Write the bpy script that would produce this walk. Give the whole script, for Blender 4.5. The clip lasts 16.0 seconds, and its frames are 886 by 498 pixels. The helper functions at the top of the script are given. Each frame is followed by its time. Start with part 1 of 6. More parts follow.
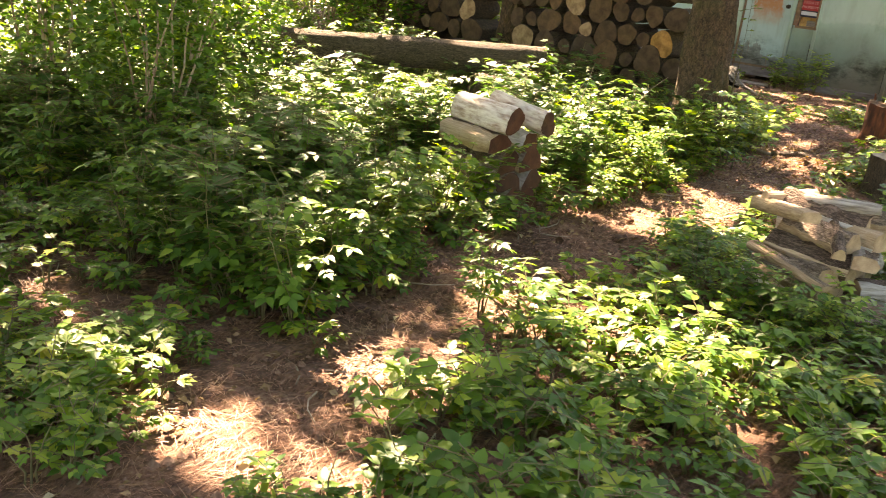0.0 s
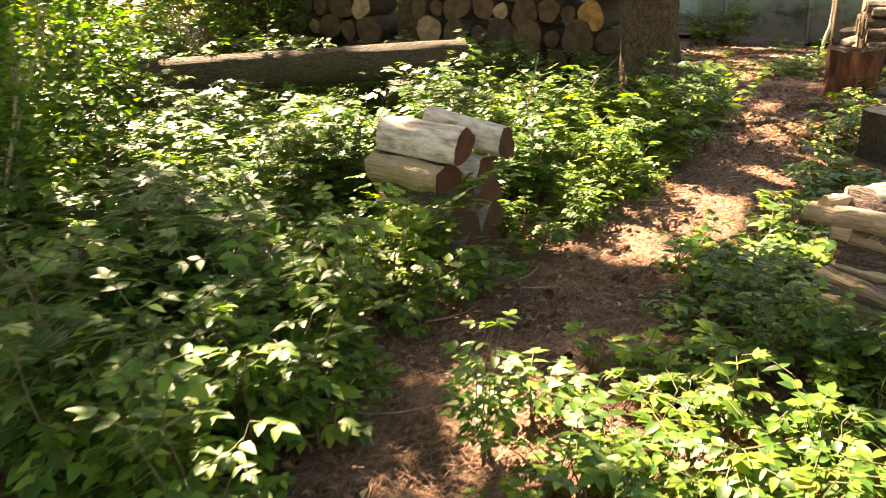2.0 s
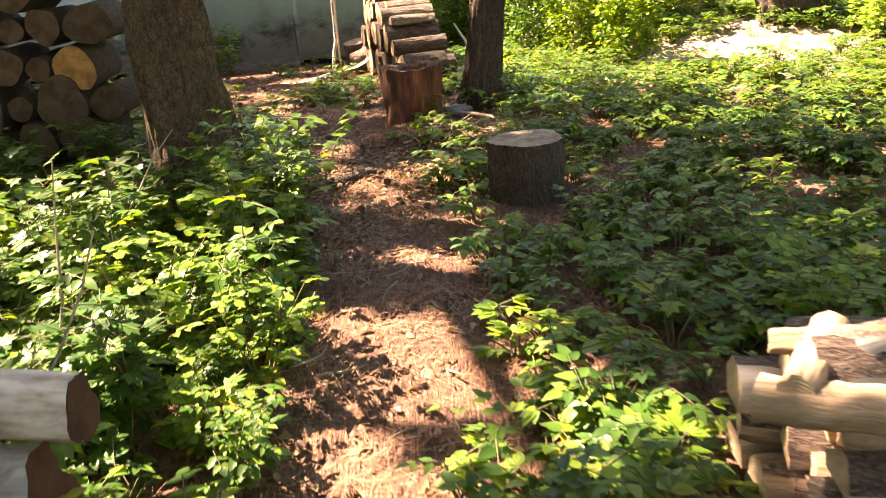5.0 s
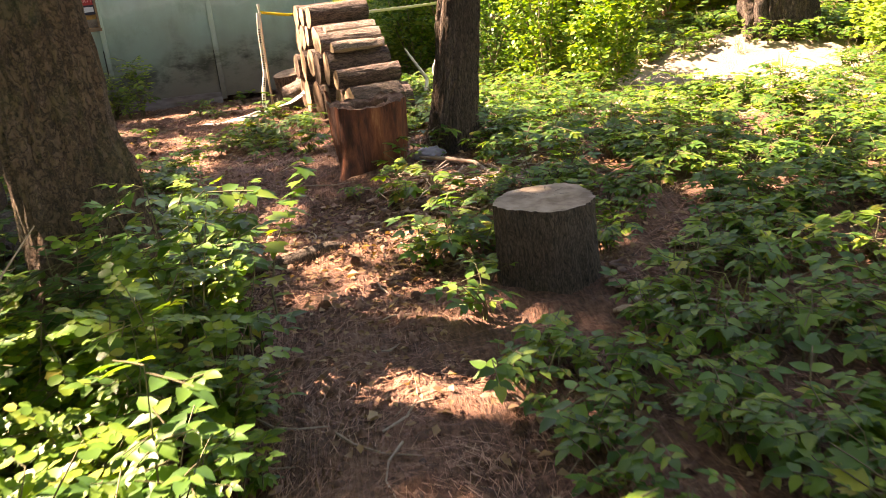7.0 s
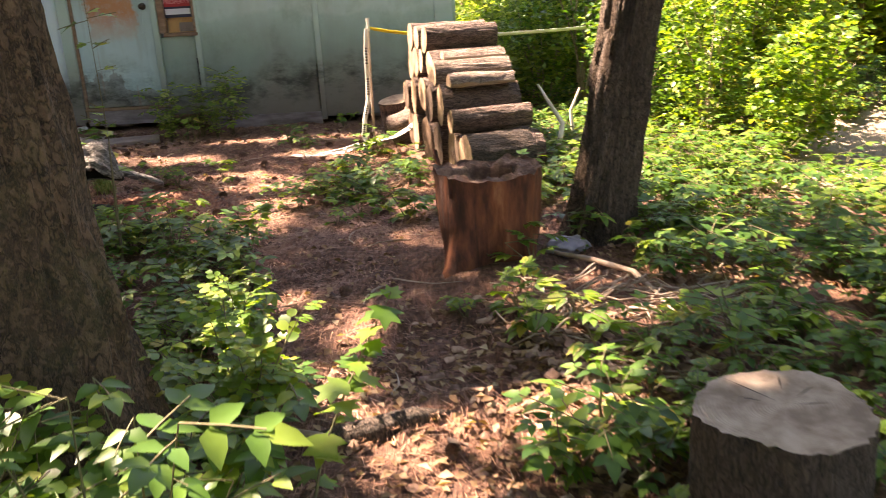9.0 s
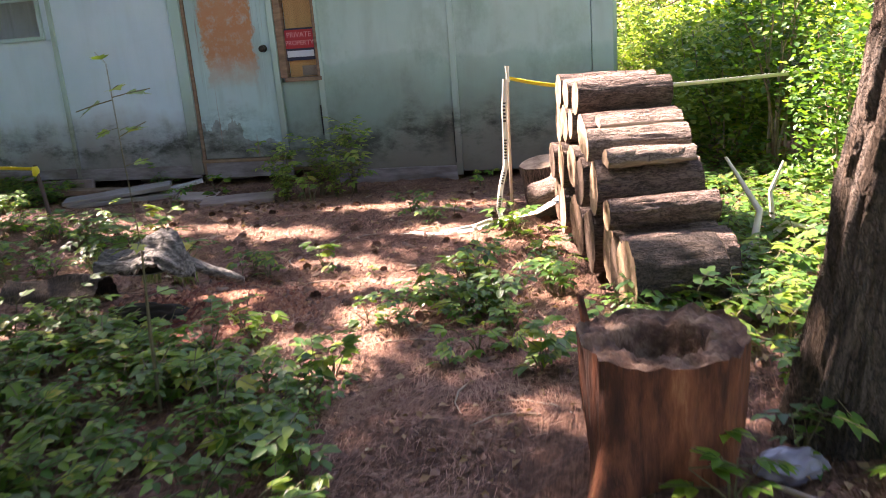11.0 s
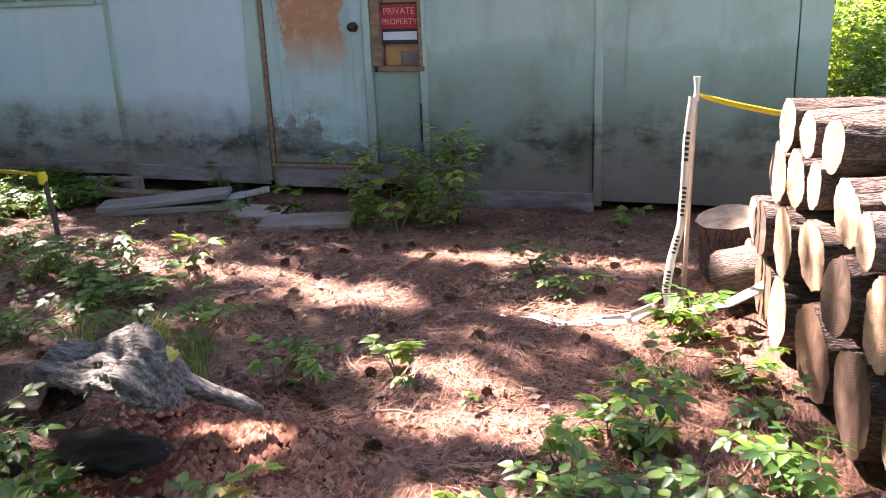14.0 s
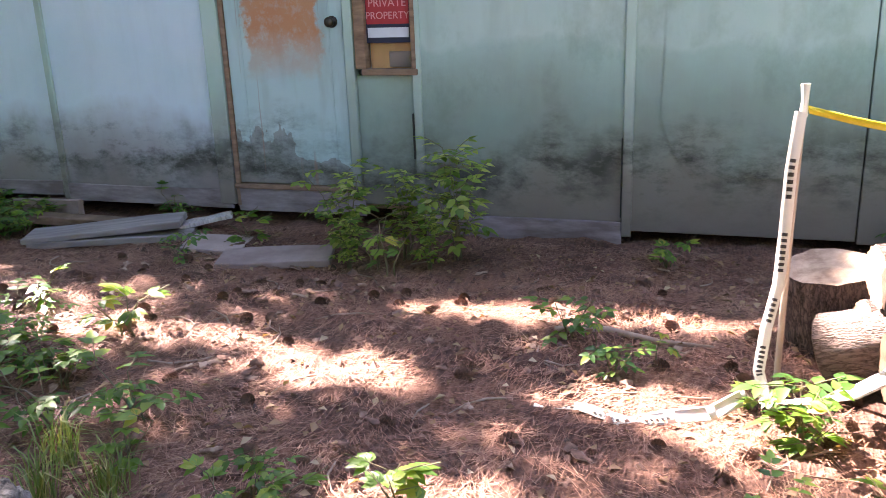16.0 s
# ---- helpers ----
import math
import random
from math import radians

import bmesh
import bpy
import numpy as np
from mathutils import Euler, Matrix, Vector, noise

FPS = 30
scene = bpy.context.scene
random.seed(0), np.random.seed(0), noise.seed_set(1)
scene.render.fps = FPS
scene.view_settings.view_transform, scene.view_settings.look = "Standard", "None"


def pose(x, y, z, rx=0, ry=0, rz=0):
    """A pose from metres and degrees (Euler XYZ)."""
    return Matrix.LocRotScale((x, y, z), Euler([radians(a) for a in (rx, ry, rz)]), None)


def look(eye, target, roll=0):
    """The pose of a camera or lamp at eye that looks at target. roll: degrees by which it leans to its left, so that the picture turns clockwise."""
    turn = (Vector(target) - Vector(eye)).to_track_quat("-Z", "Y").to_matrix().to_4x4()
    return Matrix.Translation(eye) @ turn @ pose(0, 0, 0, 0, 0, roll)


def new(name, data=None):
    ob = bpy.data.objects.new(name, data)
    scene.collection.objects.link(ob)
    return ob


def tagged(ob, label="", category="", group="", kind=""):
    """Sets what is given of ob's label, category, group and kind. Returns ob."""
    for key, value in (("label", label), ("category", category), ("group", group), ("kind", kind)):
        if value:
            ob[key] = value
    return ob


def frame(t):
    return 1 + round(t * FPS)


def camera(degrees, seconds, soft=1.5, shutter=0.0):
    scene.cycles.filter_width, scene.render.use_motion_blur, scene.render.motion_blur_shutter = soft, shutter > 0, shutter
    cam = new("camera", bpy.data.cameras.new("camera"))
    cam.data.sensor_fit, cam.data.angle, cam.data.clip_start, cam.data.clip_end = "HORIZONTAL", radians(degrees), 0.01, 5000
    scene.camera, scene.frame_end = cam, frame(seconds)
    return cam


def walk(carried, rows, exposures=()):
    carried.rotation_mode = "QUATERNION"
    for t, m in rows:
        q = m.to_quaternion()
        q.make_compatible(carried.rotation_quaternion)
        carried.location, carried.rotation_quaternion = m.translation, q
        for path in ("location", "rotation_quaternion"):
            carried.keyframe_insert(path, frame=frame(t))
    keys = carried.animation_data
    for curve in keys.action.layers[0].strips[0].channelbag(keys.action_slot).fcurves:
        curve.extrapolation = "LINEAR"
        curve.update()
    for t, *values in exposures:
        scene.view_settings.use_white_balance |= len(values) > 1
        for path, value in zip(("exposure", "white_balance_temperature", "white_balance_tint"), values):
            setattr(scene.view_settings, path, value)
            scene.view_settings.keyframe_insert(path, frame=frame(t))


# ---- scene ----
cam = camera(54.2, 16.0, soft=0.75, shutter=0.35)
PATH = [
    (0, (0.104, -0.068, 1.555), (-1.12, 1.366, 0.89), 6.2),
    (0.5, (-0.09, 0.092, 1.525), (-1.346, 1.489, 0.837), 4.7),
    (1, (-0.284, 0.274, 1.565), (-1.551, 1.64, 0.837), 2.2),
    (1.5, (-0.578, 0.508, 1.53), (-1.76, 1.974, 0.856), -0.2),
    (2, (-0.867, 0.863, 1.475), (-1.944, 2.408, 0.801), -1.3),
    (2.5, (-1.156, 1.115, 1.452), (-2.087, 2.753, 0.782), -0.5),
    (3, (-1.411, 1.403, 1.457), (-2.182, 3.113, 0.764), -2.3),
    (3.5, (-1.638, 1.694, 1.449), (-2.31, 3.444, 0.751), -3.0),
    (4, (-1.842, 2.006, 1.412), (-2.132, 3.861, 0.723), -4.4),
    (4.5, (-1.962, 2.361, 1.416), (-2.042, 4.236, 0.725), -6.3),
    (5, (-2.127, 2.751, 1.402), (-2.131, 4.63, 0.717), -4.9),
    (5.2, (-2.196, 2.907, 1.389), (-2.168, 4.797, 0.736), -5.4),
    (7.3, (-2.353, 4.309, 1.281), (-2.187, 6.194, 0.634), -6.0),
    (7.5, (-2.353, 4.485, 1.276), (-2.285, 6.372, 0.616), -4.4),
    (8, (-2.418, 4.816, 1.285), (-2.395, 6.723, 0.681), -3.1),
    (8.5, (-2.426, 5.15, 1.301), (-2.397, 7.042, 0.654), -3.9),
    (9, (-2.348, 5.535, 1.336), (-2.416, 7.437, 0.722), -3.2),
    (9.2, (-2.349, 5.663, 1.343), (-2.475, 7.56, 0.721), -3.1),
    (11.3, (-2.356, 7.221, 1.449), (-2.789, 9.1, 0.919), -4.7),
    (11.5, (-2.339, 7.425, 1.449), (-2.796, 9.303, 0.937), -4.6),
    (12, (-2.384, 7.708, 1.468), (-3.042, 9.537, 0.995), -2.7),
    (12.5, (-2.523, 7.972, 1.459), (-3.184, 9.795, 0.968), -2.7),
    (13, (-2.641, 8.238, 1.476), (-3.239, 10.068, 0.936), -3.8),
    (13.5, (-2.721, 8.503, 1.459), (-3.382, 10.297, 0.872), -2.4),
    (14, (-2.882, 8.709, 1.431), (-3.526, 10.507, 0.838), -2.4),
    (14.5, (-2.994, 8.949, 1.423), (-3.631, 10.747, 0.821), -3.4),
    (15, (-3.043, 9.238, 1.404), (-3.696, 11.022, 0.78), -3.6),
    (15.5, (-3.163, 9.452, 1.377), (-3.78, 11.258, 0.777), -2.3),
    (16, (-3.328, 9.621, 1.339), (-3.921, 11.439, 0.751), -2.1),
]
walk(cam, [(t, look(eye, target, roll)) for t, eye, target, roll in PATH],
     exposures=((0, 3.7, 10300, 20), (0.5, 3.7, 10500, 20), (2, 3.3, 10300, 18), (4, 3.15, 9600, 21), (5, 3.15, 9400, 24), (9, 3.2, 8500, 28), (11.5, 3.35, 6900, 30), (12.5, 3.4, 6700, 30), (15, 3.6, 6700, 32), (16, 3.9, 6700, 32)))

# ---- world, sun, exposure ----
SUN_AZ, SUN_EL = radians(152), radians(47)
SUN_DIR = Vector((math.cos(SUN_AZ) * math.cos(SUN_EL), math.sin(SUN_AZ) * math.cos(SUN_EL), math.sin(SUN_EL)))
world = bpy.data.worlds.new("sky")
scene.world = world
world.use_nodes = True
wn = world.node_tree.nodes
sky = wn.new("ShaderNodeTexSky")
sky.sky_type = "NISHITA"
sky.sun_disc = False
sky.sun_elevation = SUN_EL
sky.sun_rotation = radians(90) - SUN_AZ
wn["Background"].inputs["Strength"].default_value = 0.075
world.node_tree.links.new(sky.outputs["Color"], wn["Background"].inputs["Color"])
sun_data = bpy.data.lights.new("sun", "SUN")
sun_data.energy, sun_data.angle, sun_data.color = 5.0, radians(0.6), (1.0, 0.93, 0.82)
sun = new("sun", sun_data)
sun.matrix_world = look(SUN_DIR * 30, (0, 0, 0))


# ---- materials ----
def material(name, rough=0.8):
    m = bpy.data.materials.new(name)
    m.use_nodes = True
    nt = m.node_tree
    b = nt.nodes["Principled BSDF"]
    b.inputs["Roughness"].default_value = rough
    return m, nt, b


def coords(nt, kind="Object", scale=(1, 1, 1)):
    tc = nt.nodes.new("ShaderNodeTexCoord")
    mp = nt.nodes.new("ShaderNodeMapping")
    mp.inputs["Scale"].default_value = scale
    nt.links.new(tc.outputs[kind], mp.inputs["Vector"])
    return mp.outputs["Vector"]


def noise_tex(nt, vec, scale, detail=4, rough=0.55):
    n = nt.nodes.new("ShaderNodeTexNoise")
    n.inputs["Scale"].default_value = scale
    n.inputs["Detail"].default_value = detail
    n.inputs["Roughness"].default_value = rough
    if vec is not None:
        nt.links.new(vec, n.inputs["Vector"])
    return n.outputs["Fac"]


def ramp(nt, fac, stops):
    r = nt.nodes.new("ShaderNodeValToRGB")
    el = r.color_ramp.elements
    while len(el) < len(stops):
        el.new(0.5)
    for e, (p, c) in zip(el, stops):
        e.position = p
        e.color = (*c, 1) if len(c) == 3 else c
    nt.links.new(fac, r.inputs["Fac"])
    return r.outputs["Color"]


def mix(nt, fac, a, b, mode="MIX"):
    m = nt.nodes.new("ShaderNodeMix")
    m.data_type = "RGBA"
    m.blend_type = mode
    for sock, v in ((m.inputs[0], fac), (m.inputs[6], a), (m.inputs[7], b)):
        if isinstance(v, (int, float)):
            sock.default_value = v
        elif isinstance(v, tuple):
            sock.default_value = (*v, 1)
        else:
            nt.links.new(v, sock)
    return m.outputs[2]


def math_node(nt, op, a, b=0.0, clamp=False):
    m = nt.nodes.new("ShaderNodeMath")
    m.operation = op
    m.use_clamp = clamp
    for sock, v in ((m.inputs[0], a), (m.inputs[1], b)):
        if isinstance(v, (int, float)):
            sock.default_value = v
        else:
            nt.links.new(v, sock)
    return m.outputs[0]


def bump(nt, b, height, strength=0.5, dist=0.01):
    bn = nt.nodes.new("ShaderNodeBump")
    bn.inputs["Strength"].default_value = strength
    bn.inputs["Distance"].default_value = dist
    nt.links.new(height, bn.inputs["Height"])
    nt.links.new(bn.outputs["Normal"], b.inputs["Normal"])


def island(nt):
    return nt.nodes.new("ShaderNodeNewGeometry").outputs["Random Per Island"]


def obj_random(nt):
    return nt.nodes.new("ShaderNodeObjectInfo").outputs["Random"]


def leaf_material(name, stops, trans=0.4, rough=0.42):
    m, nt, b = material(name, rough)
    col = ramp(nt, island(nt), stops)
    n = noise_tex(nt, coords(nt, "Object"), 60, 2)
    col = mix(nt, math_node(nt, "MULTIPLY", n, 0.5), col, mix(nt, 1.0, col, (0.55, 0.62, 0.5), "MULTIPLY"))
    nt.links.new(col, b.inputs["Base Color"])
    b.inputs["Specular IOR Level"].default_value = 0.38
    t = nt.nodes.new("ShaderNodeBsdfTranslucent")
    nt.links.new(mix(nt, 1.0, col, (1.45, 1.4, 0.45), "MULTIPLY"), t.inputs["Color"])
    ms = nt.nodes.new("ShaderNodeMixShader")
    ms.inputs[0].default_value = trans
    nt.links.new(b.outputs[0], ms.inputs[1])
    nt.links.new(t.outputs[0], ms.inputs[2])
    nt.links.new(ms.outputs[0], nt.nodes["Material Output"].inputs["Surface"])
    return m


M_LEAF = leaf_material("leaf_green", [(0.0, (0.03, 0.09, 0.018)), (0.4, (0.065, 0.16, 0.028)), (0.8, (0.12, 0.24, 0.04)), (1.0, (0.22, 0.3, 0.05))])
M_LEAF_LIGHT = leaf_material("leaf_light_green", [(0.0, (0.06, 0.14, 0.02)), (0.45, (0.13, 0.25, 0.035)), (0.9, (0.24, 0.34, 0.045)), (1.0, (0.4, 0.33, 0.06))])
M_LEAF_DARK = leaf_material("leaf_dark_green", [(0.0, (0.03, 0.09, 0.024)), (0.6, (0.07, 0.18, 0.04)), (1.0, (0.14, 0.27, 0.06))])
# brighter leaf copy, sunlight on the foliage is put into its colour
M_LEAF_SUN = leaf_material("leaf_sunlit_yellow_green", [(0.0, (0.08, 0.18, 0.03)), (0.4, (0.2, 0.32, 0.07)), (0.8, (0.34, 0.43, 0.11)), (1.0, (0.5, 0.54, 0.24))], trans=0.5)
M_CANOPY = leaf_material("leaf_canopy", [(0.0, (0.04, 0.1, 0.03)), (1.0, (0.09, 0.17, 0.05))], trans=0.2)
M_GRASS = leaf_material("grass_blade", [(0.0, (0.12, 0.2, 0.05)), (0.6, (0.2, 0.26, 0.08)), (1.0, (0.36, 0.32, 0.14))], trans=0.3)
M_DRYLEAF = leaf_material("dry_leaf", [(0.0, (0.16, 0.085, 0.045)), (0.5, (0.3, 0.18, 0.1)), (0.85, (0.36, 0.23, 0.14)), (1.0, (0.46, 0.36, 0.25))], trans=0.15, rough=0.7)


def simple_varied(name, stops, scale=(1, 1, 1), nscale=8, rough=0.8, bump_s=0.4, bump_d=0.006, rnd="island", detail=6):
    m, nt, b = material(name, rough)
    v = coords(nt, "Object", scale)
    n = noise_tex(nt, v, nscale, detail, 0.62)
    r = island(nt) if rnd == "island" else obj_random(nt)
    f = math_node(nt, "ADD", math_node(nt, "MULTIPLY", n, 0.75), math_node(nt, "MULTIPLY", r, 0.25))
    nt.links.new(ramp(nt, f, stops), b.inputs["Base Color"])
    bump(nt, b, n, bump_s, bump_d)
    return m


M_STEM = simple_varied("green_brown_stem", [(0.3, (0.1, 0.1, 0.04)), (0.7, (0.17, 0.13, 0.07))], nscale=20)
M_TWIG = simple_varied("dry_twig", [(0.3, (0.16, 0.1, 0.065)), (0.7, (0.4, 0.32, 0.25))], nscale=14)
M_BLEACHED = simple_varied("bleached_branch", [(0.3, (0.45, 0.38, 0.32)), (0.7, (0.72, 0.66, 0.58))], nscale=10)
M_NEEDLE = simple_varied("pine_needle", [(0.25, (0.1, 0.043, 0.027)), (0.48, (0.29, 0.13, 0.078)), (0.75, (0.46, 0.28, 0.18))], nscale=3, rough=0.6, bump_s=0.0)
M_CRUMB = simple_varied("bark_crumb", [(0.25, (0.03, 0.017, 0.012)), (0.5, (0.13, 0.06, 0.04)), (0.75, (0.34, 0.2, 0.14))], nscale=30)
M_FLAKE = simple_varied("bark_flake", [(0.3, (0.05, 0.025, 0.017)), (0.5, (0.2, 0.11, 0.075)), (0.7, (0.42, 0.3, 0.22))], nscale=22)
M_CONE = simple_varied("pine_cone_scale", [(0.3, (0.07, 0.038, 0.025)), (0.7, (0.24, 0.13, 0.085))], nscale=40)

# ground: needle litter over soil, redder rotten wood near the old log
M_GROUND, nt, b = material("needle_litter_ground", 0.92)
v = coords(nt, "Object")
n1 = noise_tex(nt, v, 2.2, 5)
n2 = noise_tex(nt, v, 38, 6, 0.7)
n3 = noise_tex(nt, coords(nt, "Object", (90, 14, 30)), 1.0, 3)
f = math_node(nt, "ADD", math_node(nt, "MULTIPLY", n1, 0.35), math_node(nt, "ADD", math_node(nt, "MULTIPLY", n2, 0.45), math_node(nt, "MULTIPLY", n3, 0.25)))
col = ramp(nt, f, [(0.32, (0.028, 0.014, 0.01)), (0.48, (0.105, 0.047, 0.03)), (0.6, (0.24, 0.12, 0.078)), (0.74, (0.39, 0.235, 0.16))])
dist = nt.nodes.new("ShaderNodeVectorMath")
dist.operation = "DISTANCE"
dist.inputs[1].default_value = (-4.35, 10.75, 0)
nt.links.new(v, dist.inputs[0])
red = ramp(nt, math_node(nt, "ADD", dist.outputs["Value"], math_node(nt, "MULTIPLY", n1, 0.8)), [(0.8, (1, 1, 1)), (1.2, (0, 0, 0))])
col = mix(nt, red, col, mix(nt, 1.0, col, (0.95, 0.4, 0.26), "MULTIPLY"))
d2 = nt.nodes.new("ShaderNodeVectorMath")
d2.operation = "DISTANCE"
d2.inputs[1].default_value = (0.75, 11.15, 0.1)
nt.links.new(v, d2.inputs[0])
sand = ramp(nt, math_node(nt, "ADD", math_node(nt, "MULTIPLY", d2.outputs["Value"], 0.5), math_node(nt, "MULTIPLY", n1, 0.4)), [(0.85, (1, 1, 1)), (1.1, (0, 0, 0))])
col = mix(nt, sand, col, mix(nt, n2, (0.16, 0.11, 0.07), (0.52, 0.43, 0.33)))
nt.links.new(col, b.inputs["Base Color"])
bump(nt, b, math_node(nt, "ADD", n2, n3), 1.0, 0.03)

# bark
def bark_material(name, dark, light, moss=0.0, zs=0.22, vs=34, warp=0.3, fine=60):
    m, nt, b = material(name, 0.93)
    v = coords(nt, "Object", (1, 1, zs))
    vo = nt.nodes.new("ShaderNodeTexVoronoi")
    vo.feature = "DISTANCE_TO_EDGE"
    vo.inputs["Scale"].default_value = vs
    n0 = noise_tex(nt, v, 14, 5)
    nt.links.new(mix(nt, warp, v, nt.nodes[-1].outputs["Color"]), vo.inputs["Vector"])
    ed = ramp(nt, vo.outputs["Distance"], [(0.0, (0, 0, 0)), (0.22, (1, 1, 1))])
    n = noise_tex(nt, v, fine, 7, 0.72)
    f = math_node(nt, "ADD", math_node(nt, "MULTIPLY", ed, 0.28), math_node(nt, "MULTIPLY", n, 0.85))
    col = ramp(nt, f, [(0.3, dark), (0.82, light)])
    if moss:
        mf = ramp(nt, noise_tex(nt, coords(nt, "Object"), 3.5, 5), [(0.5, (0, 0, 0)), (0.68, (moss, moss, moss))])
        col = mix(nt, mf, col, (0.07, 0.1, 0.035))
    nt.links.new(col, b.inputs["Base Color"])
    bump(nt, b, f, 1.0, 0.03)
    return m


M_BARK = bark_material("furrowed_bark", (0.018, 0.012, 0.009), (0.2, 0.125, 0.082), moss=0.4, zs=0.7, vs=8, warp=0.8, fine=24)
M_BARK2 = bark_material("rough_grey_brown_bark", (0.022, 0.016, 0.013), (0.17, 0.12, 0.09), zs=0.35)
M_LOGBARK = bark_material("log_bark", (0.02, 0.012, 0.01), (0.27, 0.18, 0.145), zs=0.28, vs=20, warp=0.5, fine=42)
M_LOGBARK_PALE = bark_material("pale_log_bark", (0.07, 0.045, 0.035), (0.42, 0.31, 0.25), zs=0.3)
M_BIRCH = simple_varied("pale_weathered_bark", [(0.32, (0.12, 0.075, 0.055)), (0.44, (0.36, 0.27, 0.23)), (0.56, (0.6, 0.54, 0.5)), (0.7, (0.74, 0.7, 0.67))], scale=(4, 4, 1.3), nscale=7, rough=0.7)


def cut_wood(name, inner, outer, cracks=0.5):
    m, nt, b = material(name, 0.85)
    v = coords(nt, "Object", (1, 1, 0.02))
    w = nt.nodes.new("ShaderNodeTexWave")
    w.wave_type = "RINGS"
    w.rings_direction = "Z"
    w.inputs["Scale"].default_value = 38
    w.inputs["Distortion"].default_value = 1.6
    w.inputs["Detail"].default_value = 3
    nt.links.new(v, w.inputs["Vector"])
    n = noise_tex(nt, v, 9, 6, 0.65)
    r = obj_random(nt)
    base = mix(nt, r, inner, outer)
    c = mix(nt, math_node(nt, "MULTIPLY", w.outputs["Fac"], 0.09), base, mix(nt, 1.0, base, (0.55, 0.45, 0.38), "MULTIPLY"))
    c = mix(nt, ramp(nt, n, [(0.38, (0, 0, 0)), (0.62, (0.9, 0.9, 0.9))]), c, mix(nt, 1.0, c, (0.42, 0.36, 0.32), "MULTIPLY"))
    nt.links.new(c, b.inputs["Base Color"])
    bump(nt, b, math_node(nt, "ADD", math_node(nt, "MULTIPLY", w.outputs["Fac"], 0.3), n), 0.5, 0.005)
    return m


M_CUT = cut_wood("cut_wood_tan", (0.17, 0.095, 0.05), (0.1, 0.06, 0.038))
M_CUT_YARD = cut_wood("cut_wood_fresh_tan", (0.46, 0.31, 0.19), (0.32, 0.22, 0.145))
M_CUT_GREY = cut_wood("cut_wood_weathered", (0.14, 0.083, 0.05), (0.075, 0.05, 0.036))
M_CUT_ORANGE = cut_wood("cut_wood_orange", (0.55, 0.28, 0.1), (0.55, 0.3, 0.12))
M_CUT_PALE = cut_wood("cut_wood_pale", (0.52, 0.38, 0.25), (0.46, 0.33, 0.23))
M_CUT_RED = cut_wood("cut_wood_red_brown", (0.12, 0.04, 0.02), (0.08, 0.035, 0.02))
M_STUMPTOP = cut_wood("stump_top_grey", (0.38, 0.3, 0.235), (0.38, 0.3, 0.235))
M_SPLIT = simple_varied("split_wood_face", [(0.3, (0.16, 0.1, 0.06)), (0.5, (0.34, 0.23, 0.15)), (0.72, (0.52, 0.4, 0.3))], scale=(26, 26, 1.6), nscale=3.5, bump_s=0.9, bump_d=0.01, rough=0.75, rnd="obj")
M_SPLIT_GREY = simple_varied("split_wood_silvered", [(0.3, (0.11, 0.09, 0.08)), (0.5, (0.34, 0.31, 0.29)), (0.75, (0.6, 0.57, 0.55))], scale=(12, 12, 1.2), nscale=4, rough=0.7, rnd="obj")
M_ROT = simple_varied("rotten_red_wood", [(0.33, (0.01, 0.005, 0.003)), (0.47, (0.06, 0.018, 0.009)), (0.6, (0.2, 0.062, 0.027)), (0.76, (0.46, 0.22, 0.11))], scale=(4, 4, 0.8), nscale=3.2, bump_s=0.9, bump_d=0.02, rough=0.9)
M_ROTTOP = simple_varied("crumbling_brown_wood", [(0.32, (0.018, 0.01, 0.007)), (0.5, (0.1, 0.05, 0.032)), (0.74, (0.34, 0.22, 0.15))], nscale=16, bump_s=1.0, bump_d=0.02, rough=0.95)
# near black, paints the shade inside the rotten log and in the cracks
M_SHADEWOOD = simple_varied("shade_black_wood", [(0.3, (0.005, 0.004, 0.003)), (0.7, (0.028, 0.017, 0.012))], nscale=9)
M_SNAG = simple_varied("weathered_grey_wood", [(0.3, (0.012, 0.01, 0.009)), (0.46, (0.075, 0.068, 0.06)), (0.56, (0.17, 0.155, 0.14)), (0.72, (0.4, 0.37, 0.32))], scale=(2.5, 11, 11), nscale=6, bump_s=1.0, bump_d=0.02)
M_REDCRUMB = simple_varied("crumbled_red_wood", [(0.25, (0.07, 0.02, 0.01)), (0.5, (0.25, 0.09, 0.045)), (0.8, (0.52, 0.25, 0.13))], nscale=30)
M_LICHEN = simple_varied("yellow_lichen", [(0.3, (0.3, 0.27, 0.05)), (0.7, (0.55, 0.48, 0.12))], nscale=30)

